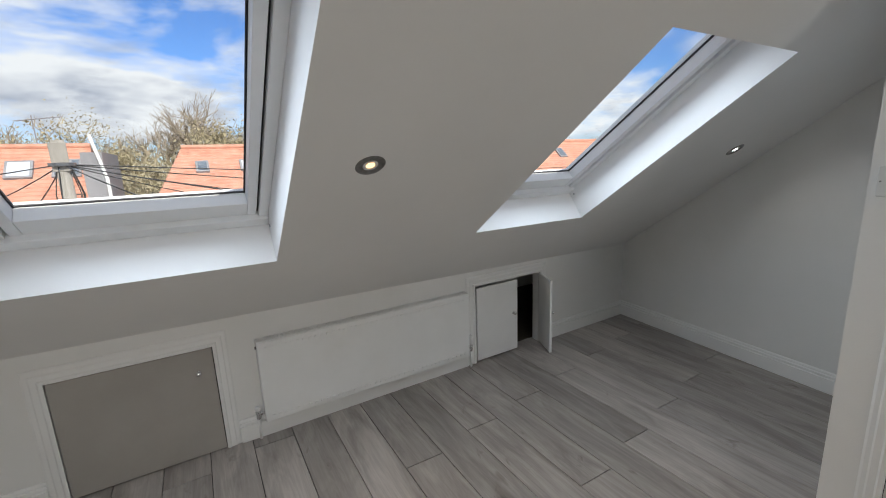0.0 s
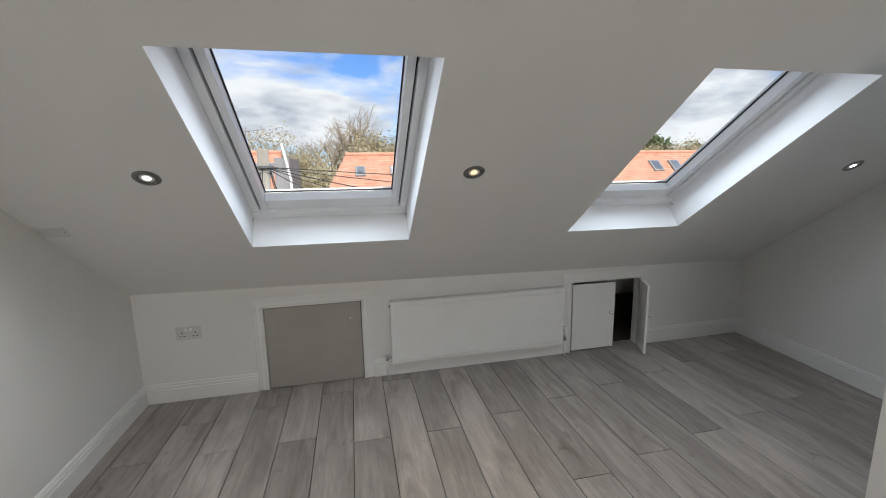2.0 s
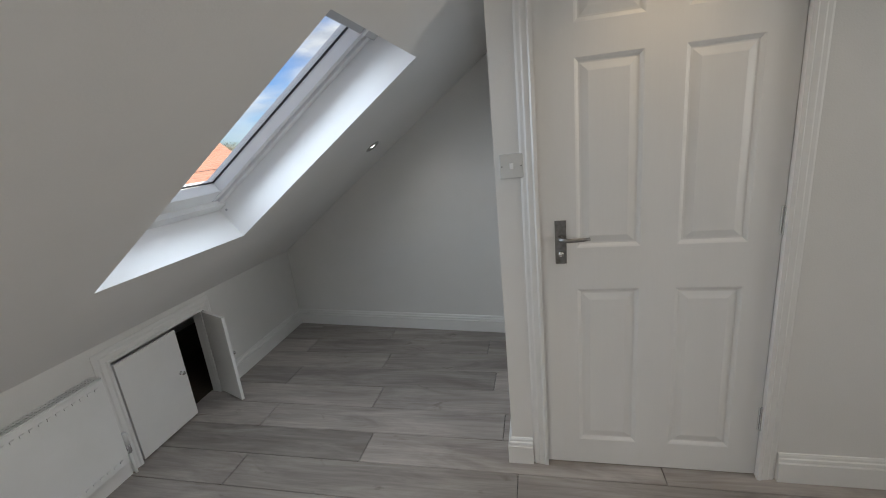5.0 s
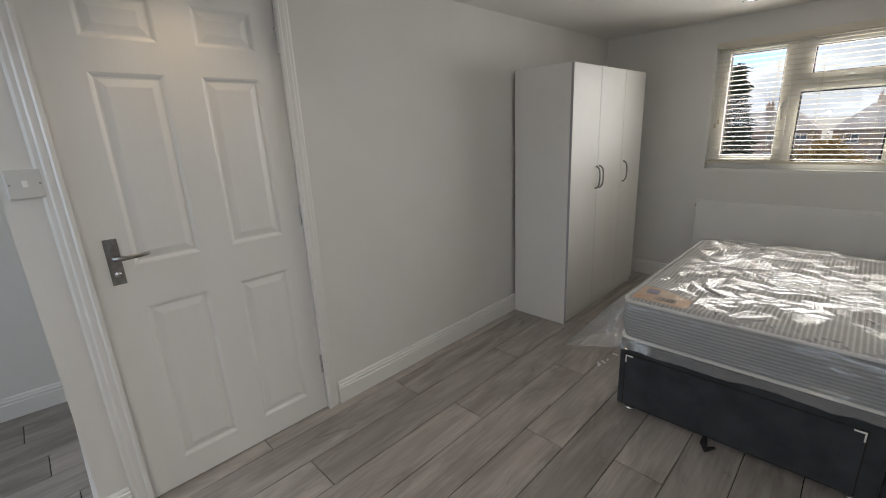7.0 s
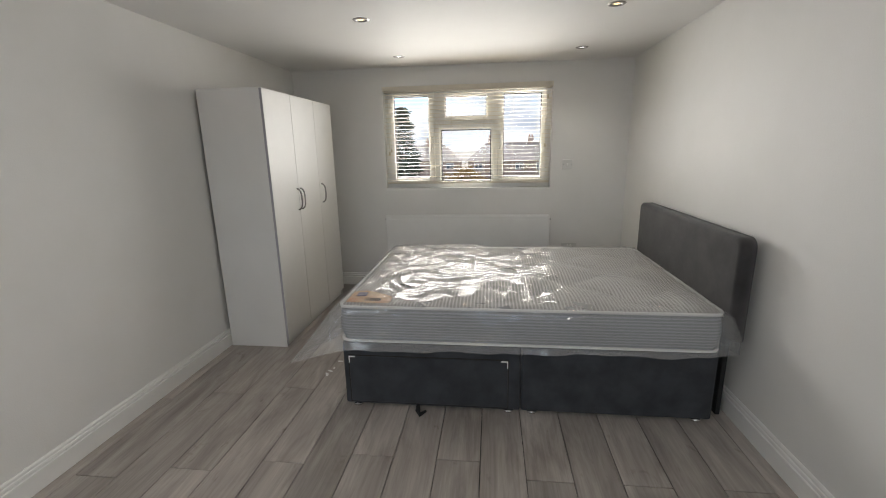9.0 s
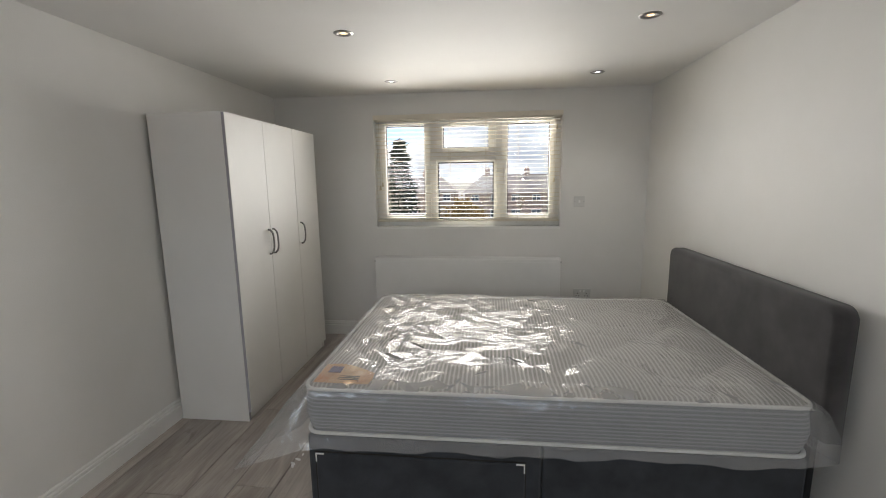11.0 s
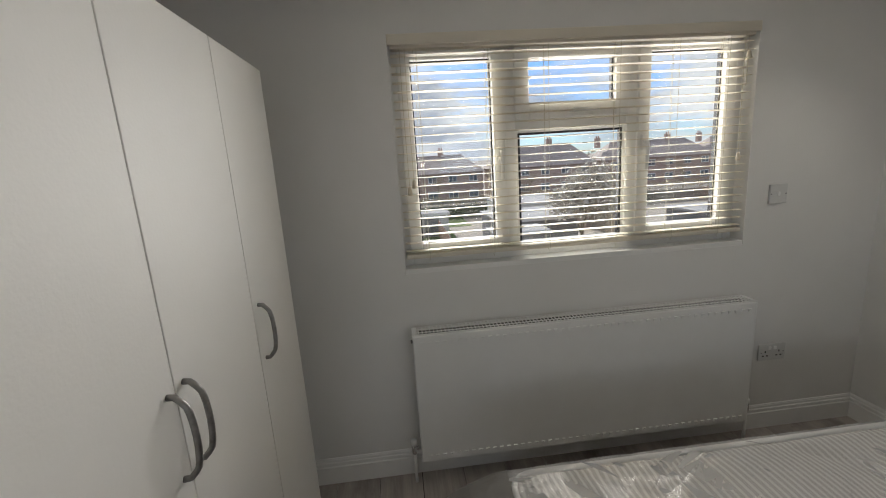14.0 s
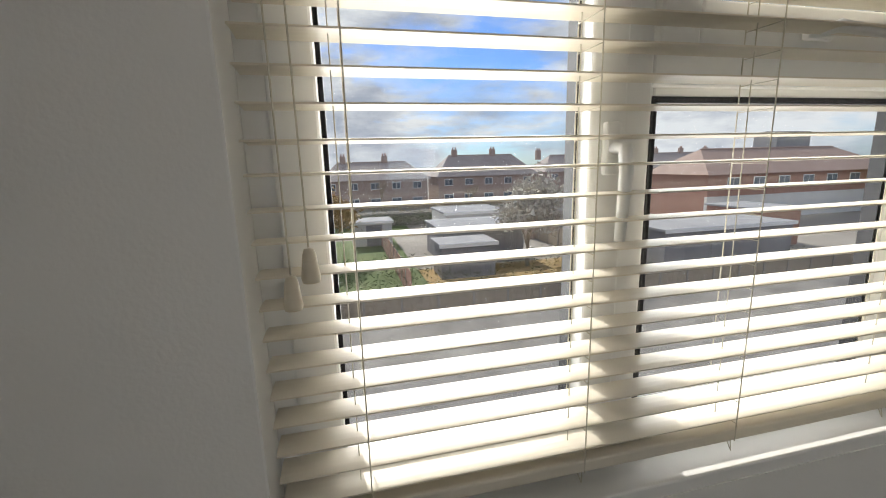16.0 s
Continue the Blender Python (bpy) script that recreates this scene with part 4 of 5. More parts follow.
def divan():
    root = thing("divan_bed_base", pose(0, 0, 0), "charcoal velvet divan bed base with a drawer and chrome glides", "bed base")
    xm = 0.168
    for a, b in ((BX0, xm - 0.002), (xm + 0.002, BX1)):
        half = part("base_half", boxed(a, b, BY0, BY1, 0.02, BT, 0.012), M_VELVET, root)
        for x in (a + 0.06, b - 0.06):
            for y in (BY0 + 0.06, BY1 - 0.032):
                part("glide", lathe(bmesh.new(), [(0.0, 0.0), (0.026, 0.0), (0.029, 0.006), (0.027, 0.012), (0.014, 0.016), (0.012, 0.032), (0.0, 0.032)], Matrix.Translation((x, y, 0)), 20), M_CHROME, half, "chrome glide foot", True)
    dr = part("drawer_front", boxed(0.236, 1.088, BY1 - 0.02, BY1 + 0.007, 0.036, 0.308, 0.006), M_VELVET, root)
    # near-black sheet behind the front paints the shade in its gap
    part("drawer_gap_shade", boxed(0.231, 1.093, BY1 - 0.012, BY1 + 0.0015, 0.031, 0.314), M_DARK, root, "dark sheet painting the shade in the gap round the drawer")
    for x, s in ((1.088, -1), (0.236, 1)):
        bm = boxed(x, x + s * 0.035, BY1 + 0.006, BY1 + 0.009, 0.303, 0.309)
        box(bm, min(x, x + s * 0.005), max(x, x + s * 0.005), BY1 + 0.006, BY1 + 0.009, 0.270, 0.303)
        part("corner_trim", bm, M_UPVC, dr, "white corner protector")
    bm = bmesh.new()
    tube(bm, [(0.72, BY1 - 0.02, 0.036), (0.715, BY1 + 0.03, 0.012), (0.70, BY1 + 0.06, 0.006), (0.67, BY1 + 0.03, 0.012)], [0.006, 0.014, 0.012, 0.006], 8)
    part("pull_strap", bm, M_BLACK, dr, "black webbing pull strap")


divan()


def rounded_rect(hx, hy, r, n=6):
    pts = []
    for cx, cy, a0 in ((hx - r, hy - r, 0), (-hx + r, hy - r, 90), (-hx + r, -hy + r, 180), (hx - r, -hy + r, 270)):
        pts += [(cx + r * math.cos(radians(a0 + 90 * k / n)), cy + r * math.sin(radians(a0 + 90 * k / n))) for k in range(n + 1)]
    return pts


def headboard():
    root = thing("headboard", pose(0, 0, 0), "padded dark grey velvet headboard against the wall", "headboard")
    bm = bmesh.new()
    y0, y1, z0, z1, r = BY0 + 0.01, BY1 + 0.012, 0.46, 0.962, 0.05
    outline = [(y1, z0), (y1, z1 - r)] + [(y1 - r + r * math.cos(radians(a)), z1 - r + r * math.sin(radians(a))) for a in range(15, 91, 15)]
    outline += [(y0 + r - r * math.sin(radians(a)), z1 - r + r * math.cos(radians(a))) for a in range(0, 76, 15)] + [(y0, z1 - r), (y0, z0)]
    prism(bm, outline, 0, -0.872, -0.80)
    front = [e for e in bm.edges if all(v.co.x > -0.81 for v in e.verts)]
    bmesh.ops.bevel(bm, geom=front, offset=0.022, segments=4, profile=0.5, affect="EDGES")
    part("padding", bm, M_HEAD, root, "", True)
    for y in (y0 + 0.28, y1 - 0.12):
        part("strut", boxed(-0.868, -0.845, y - 0.025, y + 0.025, 0.0, 0.5, 0.002), M_BLACK, root, "black wooden strut")


headboard()


def paint_flecks():
    """Dried white drips on the boards by the foot of the bed."""
    r = random.Random(2)
    bm = bmesh.new()
    for x, y in ((1.335, -2.05), (1.345, -1.96), (1.355, -1.92), (1.36, -1.87), (1.365, -1.885)):
        cyl(bm, 0.009 + 0.006 * r.random(), 0.006, 0.0015, pose(x, y, 0.0008, 0, 0, r.uniform(0, 90)) @ Matrix.Diagonal((0.6, 1.5, 1, 1)), 9)
    tagged(new("paint_flecks", mesh_of("paint_flecks", bm, M_REVEAL)), "dried white paint flecks on the floor boards", "paint", kind="stuff")


paint_flecks()


def mattress():
    root = thing("mattress", pose(0, 0, 0), "new striped quilted mattress still wrapped in clear polythene", "mattress")
    cx, cy, hx, hy = (BX0 + BX1) / 2, (BY0 + BY1) / 2, (BX1 - BX0) / 2, (BY1 - BY0) / 2

    def tuft(x, y):
        """Quilting: soft pillows between rows of tufts."""
        u, v = (x - cx) / 0.30, (y - cy) / 0.26
        d = abs(math.sin((u + v) * math.pi / 2)) * abs(math.sin((u - v) * math.pi / 2))
        edge = min(1.0, (hx - abs(x - cx)) / 0.1, (hy - abs(y - cy)) / 0.1)
        return 0.028 * (d ** 0.6 - 0.5) * max(edge, 0)
    bm = bmesh.new()
    uv = bm.loops.layers.uv.new("UVMap")
    nx, ny = 120, 90
    g = {}
    for i in range(nx + 1):
        for j in range(ny + 1):
            x, y = cx - hx + 2 * hx * i / nx, cy - hy + 2 * hy * j / ny
            e = min(hx - abs(x - cx), hy - abs(y - cy))
            z = MT - 0.006 + tuft(x, y) - 0.020 * max(0.0, 1 - e / 0.03) ** 2
            g[i, j] = bm.verts.new((x, y, z))
    for i in range(nx):
        for j in range(ny):
            f = bm.faces.new((g[i, j], g[i + 1, j], g[i + 1, j + 1], g[i, j + 1]))
            for l in f.loops:
                l[uv].uv = (l.vert.co.x * 2.6, l.vert.co.y * 2.6)
    part("quilted_top", bm, M_TICK, root, "grey and white striped quilted top", True)
    ring = rounded_rect(hx, hy, 0.06)
    bm = bmesh.new()
    uv = bm.loops.layers.uv.new("UVMap")
    levels = [(BT + 0.004, 0.01), (BT + 0.03, 0.0), (BT + 0.1, -0.012), (MT - 0.05, -0.006), (MT - 0.022, 0.004)]
    rows = [[bm.verts.new((cx + x * (1 - 2 * o / hx / 2), cy + y * (1 - o / hy), z)) for x, y in ring] for z, o in levels]
    for a, b in zip(rows, rows[1:]):
        for k in range(len(ring)):
            f = bm.faces.new((a[k], a[(k + 1) % len(ring)], b[(k + 1) % len(ring)], b[k]))
            for l in f.loops:
                l[uv].uv = (l.vert.co.z * 3.0, (l.vert.co.x + l.vert.co.y) * 2.6)
    bm.faces.new(rows[0][::-1])
    part("border", bm, M_SKYTINT_BORDER, root, "striped side border with the skylight's blue tint painted in", True)
    for z in (MT - 0.016, BT + 0.014):
        bm = bmesh.new()
        pts = [(cx + x * 1.004, cy + y * 1.005, z) for x, y in ring]
        tube(bm, pts + pts[:1], 0.008, 8)
        part("piping", bm, M_UPVC, root, "white piped edge", True)
    # printed corner label
    bm = bmesh.new()
    n = 10
    gg = {}
    for i in range(n + 1):
        for j in range(n + 1):
            a, b = i / n, j / n
            x, y = BX1 - 0.03 - 0.23 * a, BY1 - 0.025 - 0.16 * b * (1 - 0.35 * a * a)
            gg[i, j] = bm.verts.new((x, y, MT + tuft(x, y) - 0.0015))
    for i in range(n):
        for j in range(n):
            bm.faces.new((gg[i, j], gg[i, j + 1], gg[i + 1, j + 1], gg[i + 1, j]))
    lab = part("corner_label", bm, M_LABEL, root, "orange and cream printed corner label", True)
    lx, ly = BX1 - 0.095, BY1 - 0.12
    part("printed_mark", boxed(lx - 0.026, lx + 0.026, ly - 0.026, ly + 0.026, MT - 0.002 + tuft(lx, ly), MT + 0.0015 + tuft(lx, ly)), M_PURPLE, lab, "purple square print")
    bm = bmesh.new()
    for k in range(3):
        yy = BY1 - 0.055 - 0.012 * k
        box(bm, BX1 - 0.21, BX1 - 0.12, yy - 0.0025, yy + 0.0025, MT - 0.001 + tuft(BX1 - 0.165, yy), MT + 0.0012 + tuft(BX1 - 0.165, yy))
    part("print_lines", bm, M_SHADE_PRINT, lab, "small brown printed lines")
    # polythene wrap
    noise.seed_set(3)

    def crease(x, y):
        """Long pulled folds, strongest towards the foot end."""
        k = 0.45 + 0.55 * max(0.0, min(1.0, (x - cx + 0.55) / 0.7))
        r1 = 1 - abs(noise.noise(Vector((x * 3.0 + y * 2.0 + 7, y * 5.0 - x * 1.5, 1.7))))
        r2 = 1 - abs(noise.noise(Vector((x * 8.0 - y * 4.0, y * 7.0 + 3, 5.1))))
        return k * (0.016 * r1 ** 6 + 0.009 * r2 ** 5)
    bm = bmesh.new()
    nx, ny = 36, 26
    sx, sy = hx + 0.012, hy + 0.012
    jit = random.Random(31)
    g = {}
    for i in range(nx + 1):
        for j in range(ny + 1):
            inner = 0 < i < nx and 0 < j < ny
            jx, jy = (jit.uniform(-0.42, 0.42), jit.uniform(-0.42, 0.42)) if inner else (0, 0)
            x, y = cx - sx + 2 * sx * (i + jx) / nx, cy - sy + 2 * sy * (j + jy) / ny
            e = min(sx - abs(x - cx), sy - abs(y - cy))
            fine = 0.007 * jit.random() ** 2
            z = MT + 0.004 + max(tuft(x, y), -0.004) * 0.8 + (crease(x, y) + fine) * min(1, 0.25 + e / 0.08) - 0.012 * max(0, 1 - e / 0.03) ** 2
            g[i, j] = bm.verts.new((x, y, z))
    for i in range(nx):
        for j in range(ny):
            q = (g[i, j], g[i + 1, j], g[i + 1, j + 1], g[i, j + 1])
            if jit.random() < 0.5:
                q = q[1:] + q[:1]
            bm.faces.new(q[:3])
            bm.faces.new((q[0], q[2], q[3]))
    rimv = [(i, 0) for i in range(nx)] + [(nx, j) for j in range(ny)] + [(i, ny) for i in range(nx, 0, -1)] + [(0, j) for j in range(ny, 0, -1)]
    bmesh.ops.recalc_face_normals(bm, faces=bm.faces[:])
    co = {k: g[k].co.copy() for k in rimv}
    part("polythene_wrap", bm, M_FILM, root, "creased clear polythene wrapping")
    bm = bmesh.new()
    prev = [bm.verts.new(co[k]) for k in rimv]
    steps = 9
    for s in range(1, steps + 1):
        t = s / steps
        cur = []
        for k in rimv:
            p = co[k]
            dx, dy = p.x - cx, p.y - cy
            ox, oy = max(0.0, abs(dx) - (sx - 0.10)) / 0.10, max(0.0, abs(dy) - (sy - 0.10)) / 0.10
            out = Vector((math.copysign(ox, dx), math.copysign(oy, dy), 0))
            w = noise.noise(Vector((p.x * 5, p.y * 5, t * 1.2))) + 0.5 * noise.noise(Vector((p.x * 13, p.y * 13, t * 2 + 4)))
            foot = max(0.0, min(1.0, (p.x - BX1 + 0.05) / 0.05))
            corner = ox * oy
            flare = 0.012 + t * (0.042 + 0.06 * corner + 0.15 * foot * corner) + (0.030 * w + 0.012 * noise.noise(Vector((p.x * 21, p.y * 21, t * 3)))) * t
            if p.x < BX0 + 0.05:
                flare = min(flare, 0.06 if oy > 0.5 else 0.015)
            if out.length:
                out = out / max(1.0, out.length)
            drop = (0.218 + 0.018 * noise.noise(Vector((p.x * 2.2, p.y * 2.2, 9))) + 0.02 * foot - 0.03 * max(0, -dx / hx)) * t
            cur.append(bm.verts.new((p.x + out.x * flare, p.y + out.y * flare, p.z - drop)))
        for k in range(len(cur)):
            n2 = (k + 1) % len(cur)
            bm.faces.new((prev[k], prev[n2], cur[n2], cur[k]))
        prev = cur
    bmesh.ops.recalc_face_normals(bm, faces=bm.faces[:])
    part("wrap_skirt", bm, M_SKIRT_FILM, root, "milky polythene hanging down", True)


mattress()


# ---- outside ----
M_GROUND = ramp_mat("rough_ground", (0.26, 0.23, 0.20), (0.36, 0.33, 0.29), 0.15, 0.95, 0.4, 6, detail=9)
M_GRASS = ramp_mat("lawn", (0.09, 0.13, 0.04), (0.15, 0.19, 0.07), 0.6, 0.95, 0.5, 12, detail=9)
M_TARMAC = ramp_mat("worn_yard", (0.15, 0.14, 0.13), (0.25, 0.235, 0.22), 0.5, 0.9, 0.3, 12)
M_TILE = ramp_mat("orange_roof_tile", (0.52, 0.24, 0.16), (0.66, 0.34, 0.24), 2.5, 0.75, 0.4, 14)
# brown tile and brown brick are lightened to put distance haze into their colour
M_TILE2 = ramp_mat("brown_roof_tile", (0.34, 0.29, 0.27), (0.44, 0.38, 0.35), 1.0, 0.8, 0.4, 9)
M_TILE3 = ramp_mat("dull_red_tile", (0.33, 0.23, 0.19), (0.42, 0.30, 0.25), 1.0, 0.8, 0.4, 9)
M_BRICK = ramp_mat("brown_brick", (0.38, 0.28, 0.24), (0.48, 0.38, 0.33), 1.6, 0.9, 0.4, 14)
M_REDBRICK = ramp_mat("red_brick", (0.35, 0.19, 0.14), (0.45, 0.26, 0.20), 1.6, 0.9, 0.4, 14)
M_RENDER = ramp_mat("white_render", (0.66, 0.65, 0.62), (0.74, 0.73, 0.70), 1.2, 0.9, 0.3, 20)
M_FELT = ramp_mat("pale_flat_roof_felt", (0.27, 0.27, 0.28), (0.37, 0.37, 0.38), 0.7, 0.85, 0.3, 12)
M_LEADGREY = ramp_mat("grey_cladding", (0.24, 0.235, 0.245), (0.31, 0.305, 0.315), 1.5, 0.7, 0.2, 10, stretch=(1, 1, 0.2))
M_BARK = ramp_mat("grey_brown_bark", (0.30, 0.25, 0.19), (0.42, 0.35, 0.27), 4, 0.95, 0.5, 20)
M_TWIG = ramp_mat("budding_twigs", (0.34, 0.29, 0.18), (0.46, 0.40, 0.25), 3, 0.95)
M_NEEDLE = ramp_mat("dark_conifer_needles", (0.025, 0.045, 0.028), (0.05, 0.075, 0.045), 3, 0.9)
M_BLOSSOM = ramp_mat("pale_blossom", (0.50, 0.46, 0.40), (0.62, 0.58, 0.50), 5, 0.9)
M_YELLOW = ramp_mat("yellow_green_leaf", (0.30, 0.30, 0.05), (0.42, 0.40, 0.09), 4, 0.9)
M_OCHRE = ramp_mat("ochre_leaf", (0.32, 0.20, 0.07), (0.42, 0.29, 0.12), 4, 0.9)
M_SHRUB = ramp_mat("dark_shrub_leaf", (0.05, 0.075, 0.03), (0.10, 0.125, 0.05), 4, 0.9)
M_POLE = ramp_mat("weathered_pole_wood", (0.27, 0.25, 0.22), (0.38, 0.35, 0.31), 5, 0.9, 0.5, 25, stretch=(3, 3, 0.3))
M_FARGLASS = ramp_mat("far_window_pane", (0.10, 0.12, 0.15), (0.2, 0.23, 0.27), 1.0, 0.12)
# pale pane colour paints the sky's reflection on some roof lights
M_SKYPANE = ramp_mat("sky_reflection_pane", (0.55, 0.60, 0.66), (0.7, 0.74, 0.8), 1.0, 0.1)
GZ = -5.6
solid("ground", boxed(-900, 900, -900, 900, GZ - 0.5, GZ), M_GROUND, "rough earth and yards between the houses", "ground")


def gable_house(name, label, x0, x1, yf, yb, eave, ridge, wall_mat, roof_mat, hip=0.0, hip_r=0.0, courses=0, group="", front=1):
    """A house with its ridge along x. hip: how far the ridge stops short at each end. front=1: the seen slope faces yf."""
    root = thing(name, pose((x0 + x1) / 2, (yf + yb) / 2, GZ), label, "house", group)
    o = Vector(((x0 + x1) / 2, (yf + yb) / 2, GZ))
    ym = (yf + yb) / 2
    bm = bmesh.new()
    box(bm, x0 - o.x, x1 - o.x, min(yf, yb) - o.y, max(yf, yb) - o.y, 0, eave - GZ)
    if not hip:
        prism(bm, [(yf - o.y, eave - GZ), (ym - o.y, ridge - GZ - 0.1), (yb - o.y, eave - GZ)], 0, x0 - o.x, x1 - o.x)
    part("wall", bm, wall_mat, root)
    ov = 0.35
    lo = eave - ov * (ridge - eave) / abs(ym - yf)
    s = 1 if yf > yb else -1
    bm = bmesh.new()
    for ye, sg in ((yf, s), (yb, -s)):
        n = courses if (courses and ye == yf) else 1
        for k in range(n):
            a, b = k / n, (k + 1) / n
            def at(f, lift):
                return ye + sg * ov + (ym - ye - sg * ov) * f - o.y, lo + (ridge - lo) * f - GZ + lift
            (ya, za), (yc, zc) = at(a, 0.05 if n > 1 else 0.04), at(b, 0.0 if n > 1 else 0.04)
            ha, hb = x0 - ov + (hip + ov) * a, x0 - ov + (hip + ov) * b
            ra, rb = x1 + ov - (hip_r + ov) * a, x1 + ov - (hip_r + ov) * b
            q = [bm.verts.new(p) for p in ((ha - o.x, ya, za), (ra - o.x, ya, za), (rb - o.x, yc, zc), (hb - o.x, yc, zc), (ha - o.x, ya, za - 0.07), (ra - o.x, ya, za - 0.07))]
            bm.faces.new(q[:4])
            bm.faces.new((q[4], q[5], q[1], q[0]))
    for xe, h, sg in ((x0, hip, -1), (x1, hip_r, 1)):
        if h:
            q = [bm.verts.new(p) for p in ((xe + sg * ov - o.x, yf + s * ov - o.y, lo - GZ + 0.04), (xe + sg * ov - o.x, yb - s * ov - o.y, lo - GZ + 0.04), (xe - sg * h - o.x, ym - o.y, ridge - GZ + 0.04))]
            bm.faces.new(q)
    roof = part("roof", bm, roof_mat, root)
    tube_bm = tube(bmesh.new(), [(x0 + hip - o.x, ym - o.y, ridge - GZ + 0.05), (x1 - hip_r - o.x, ym - o.y, ridge - GZ + 0.05)], 0.11, 8)
    part("ridge_tiles", tube_bm, roof_mat, roof)
    return root, o


def house_window(root, o, x, y, z, w, h, out, frame_mat=None, bars=1):
    """A window on a wall that faces out (+1 or -1 along y), with frame, pane and sill."""
    f = boxed(x - w / 2 - o.x, x + w / 2 - o.x, y - o.y, y + out * 0.06 - o.y, z - h / 2 - GZ, z + h / 2 - GZ)
    win = part("window", f, frame_mat or M_UPVC, root, "white-framed window")
    for k in range(bars):
        a = x - w / 2 + 0.08 + (w - 0.08) * k / bars
        b = a + (w - 0.08) / bars - 0.08
        part("pane", boxed(a - o.x, b - o.x, y + out * 0.05 - o.y, y + out * 0.075 - o.y, z - h / 2 + 0.1 - GZ, z + h / 2 - 0.1 - GZ), M_FARGLASS, win)


def chimney(root, o, x, y, z0, z1, mat):
    c = part("chimney", boxed(x - 0.5 - o.x, x + 0.5 - o.x, y - 0.35 - o.y, y + 0.35 - o.y, z0 - GZ, z1 - GZ, 0.03), mat, root)
    for dx in (-0.22, 0.22):
        part("chimney_pot", cyl(bmesh.new(), 0.13, 0.1, 0.45, Matrix.Translation((x + dx - o.x, y - o.y, z1 + 0.2 - GZ)), 10), M_REDBRICK, c)


def roof_light(root, o, x, y, yf, ym, lo_z, rz, w, h, bright, s):
    """A roof window lying on the slope at y."""
    slope = math.atan2(rz - lo_z, abs(ym - yf))
    z = lo_z + (rz - lo_z) * (y - yf) / (ym - yf)
    m = pose(x - o.x, y - o.y, z - GZ + 0.06, math.degrees(slope) * s, 0, 0)
    fr = part("roof_light", boxed(-w / 2, w / 2, -h / 2, h / 2, -0.05, 0.08, 0, m), M_LEADGREY, root, "grey-framed roof light")
    part("pane", boxed(-w / 2 + 0.09, w / 2 - 0.09, -h / 2 + 0.09, h / 2 - 0.09, 0.081, 0.09, 0, m), M_SKYPANE if bright else M_FARGLASS, fr)


# north: orange-tiled houses across the street
NA, NO = gable_house("tiled_house", "house with a sunlit orange tiled roof and roof lights", -11.0, -3.15, 20.3, 27.5, -0.9, 2.58, M_REDBRICK, M_TILE, courses=26)
for x, y, w, h, br in ((-5.35, 22.9, 0.85, 0.95, True), (-4.15, 22.9, 0.4, 1.0, False), (-3.62, 22.9, 0.4, 1.0, False), (-9.0, 22.9, 0.8, 0.95, False)):
    roof_light(NA, NO, x, y, 20.3, 23.9, -0.9, 2.58, w, h, br, 1)
bm = boxed(-3.12 - NO.x, -2.45 - NO.x, 21.2 - NO.y, 25.5 - NO.y, 0, 2.25 - GZ)
part("side_dormer", bm, M_LEADGREY, NA, "grey-clad side dormer")
part("downpipe", tube(bmesh.new(), [(-2.40 - NO.x, 21.1 - NO.y, 0.0), (-2.40 - NO.x, 21.1 - NO.y, 1.2 - GZ), (-2.72 - NO.x, 21.15 - NO.y, 2.9 - GZ)], 0.06, 8), M_UPVC, NA, "white downpipe")
bm = tube(bmesh.new(), [(-4.9 - NO.x, 24.1 - NO.y, 2.5 - GZ), (-4.9 - NO.x, 24.1 - NO.y, 3.9 - GZ)], 0.025, 6)
tube(bm, [(-5.5 - NO.x, 24.1 - NO.y, 3.65 - GZ), (-3.9 - NO.x, 24.1 - NO.y, 3.85 - GZ)], 0.018, 6)
for k in range(9):
    xx = -5.4 + 0.17 * k
    tube(bm, [(xx - NO.x, 23.85 - NO.y, 3.66 + 0.021 * k - GZ), (xx - NO.x, 24.35 - NO.y, 3.66 + 0.021 * k - GZ)], 0.01, 4)
part("aerial", bm, M_LEADGREY, NA, "rooftop aerial")
NB, NBO = gable_house("tiled_house", "house with a sunlit orange hipped roof and roof lights", -1.4, 11.0, 20.3, 27.9, -0.9, 2.45, M_REDBRICK, M_TILE, hip=1.6, courses=26)
for x, w, br in ((0.95, 0.55, False), (2.9, 0.7, True), (5.0, 0.7, False), (8.2, 0.7, False)):
    roof_light(NB, NBO, x, 23.0, 20.3, 24.1, -0.9, 2.45, w, 0.75, br, 1)
NC, NCO = gable_house("tiled_house", "house with a sunlit orange tiled roof and roof lights", 13.5, 30.0, 20.3, 27.7, -0.9, 2.45, M_REDBRICK, M_TILE, hip=1.6, courses=26)
for x in (19.2, 20.6, 24.0):
    roof_light(NC, NCO, x, 23.0, 20.3, 24.0, -0.9, 2.45, 0.7, 0.95, False, 1)

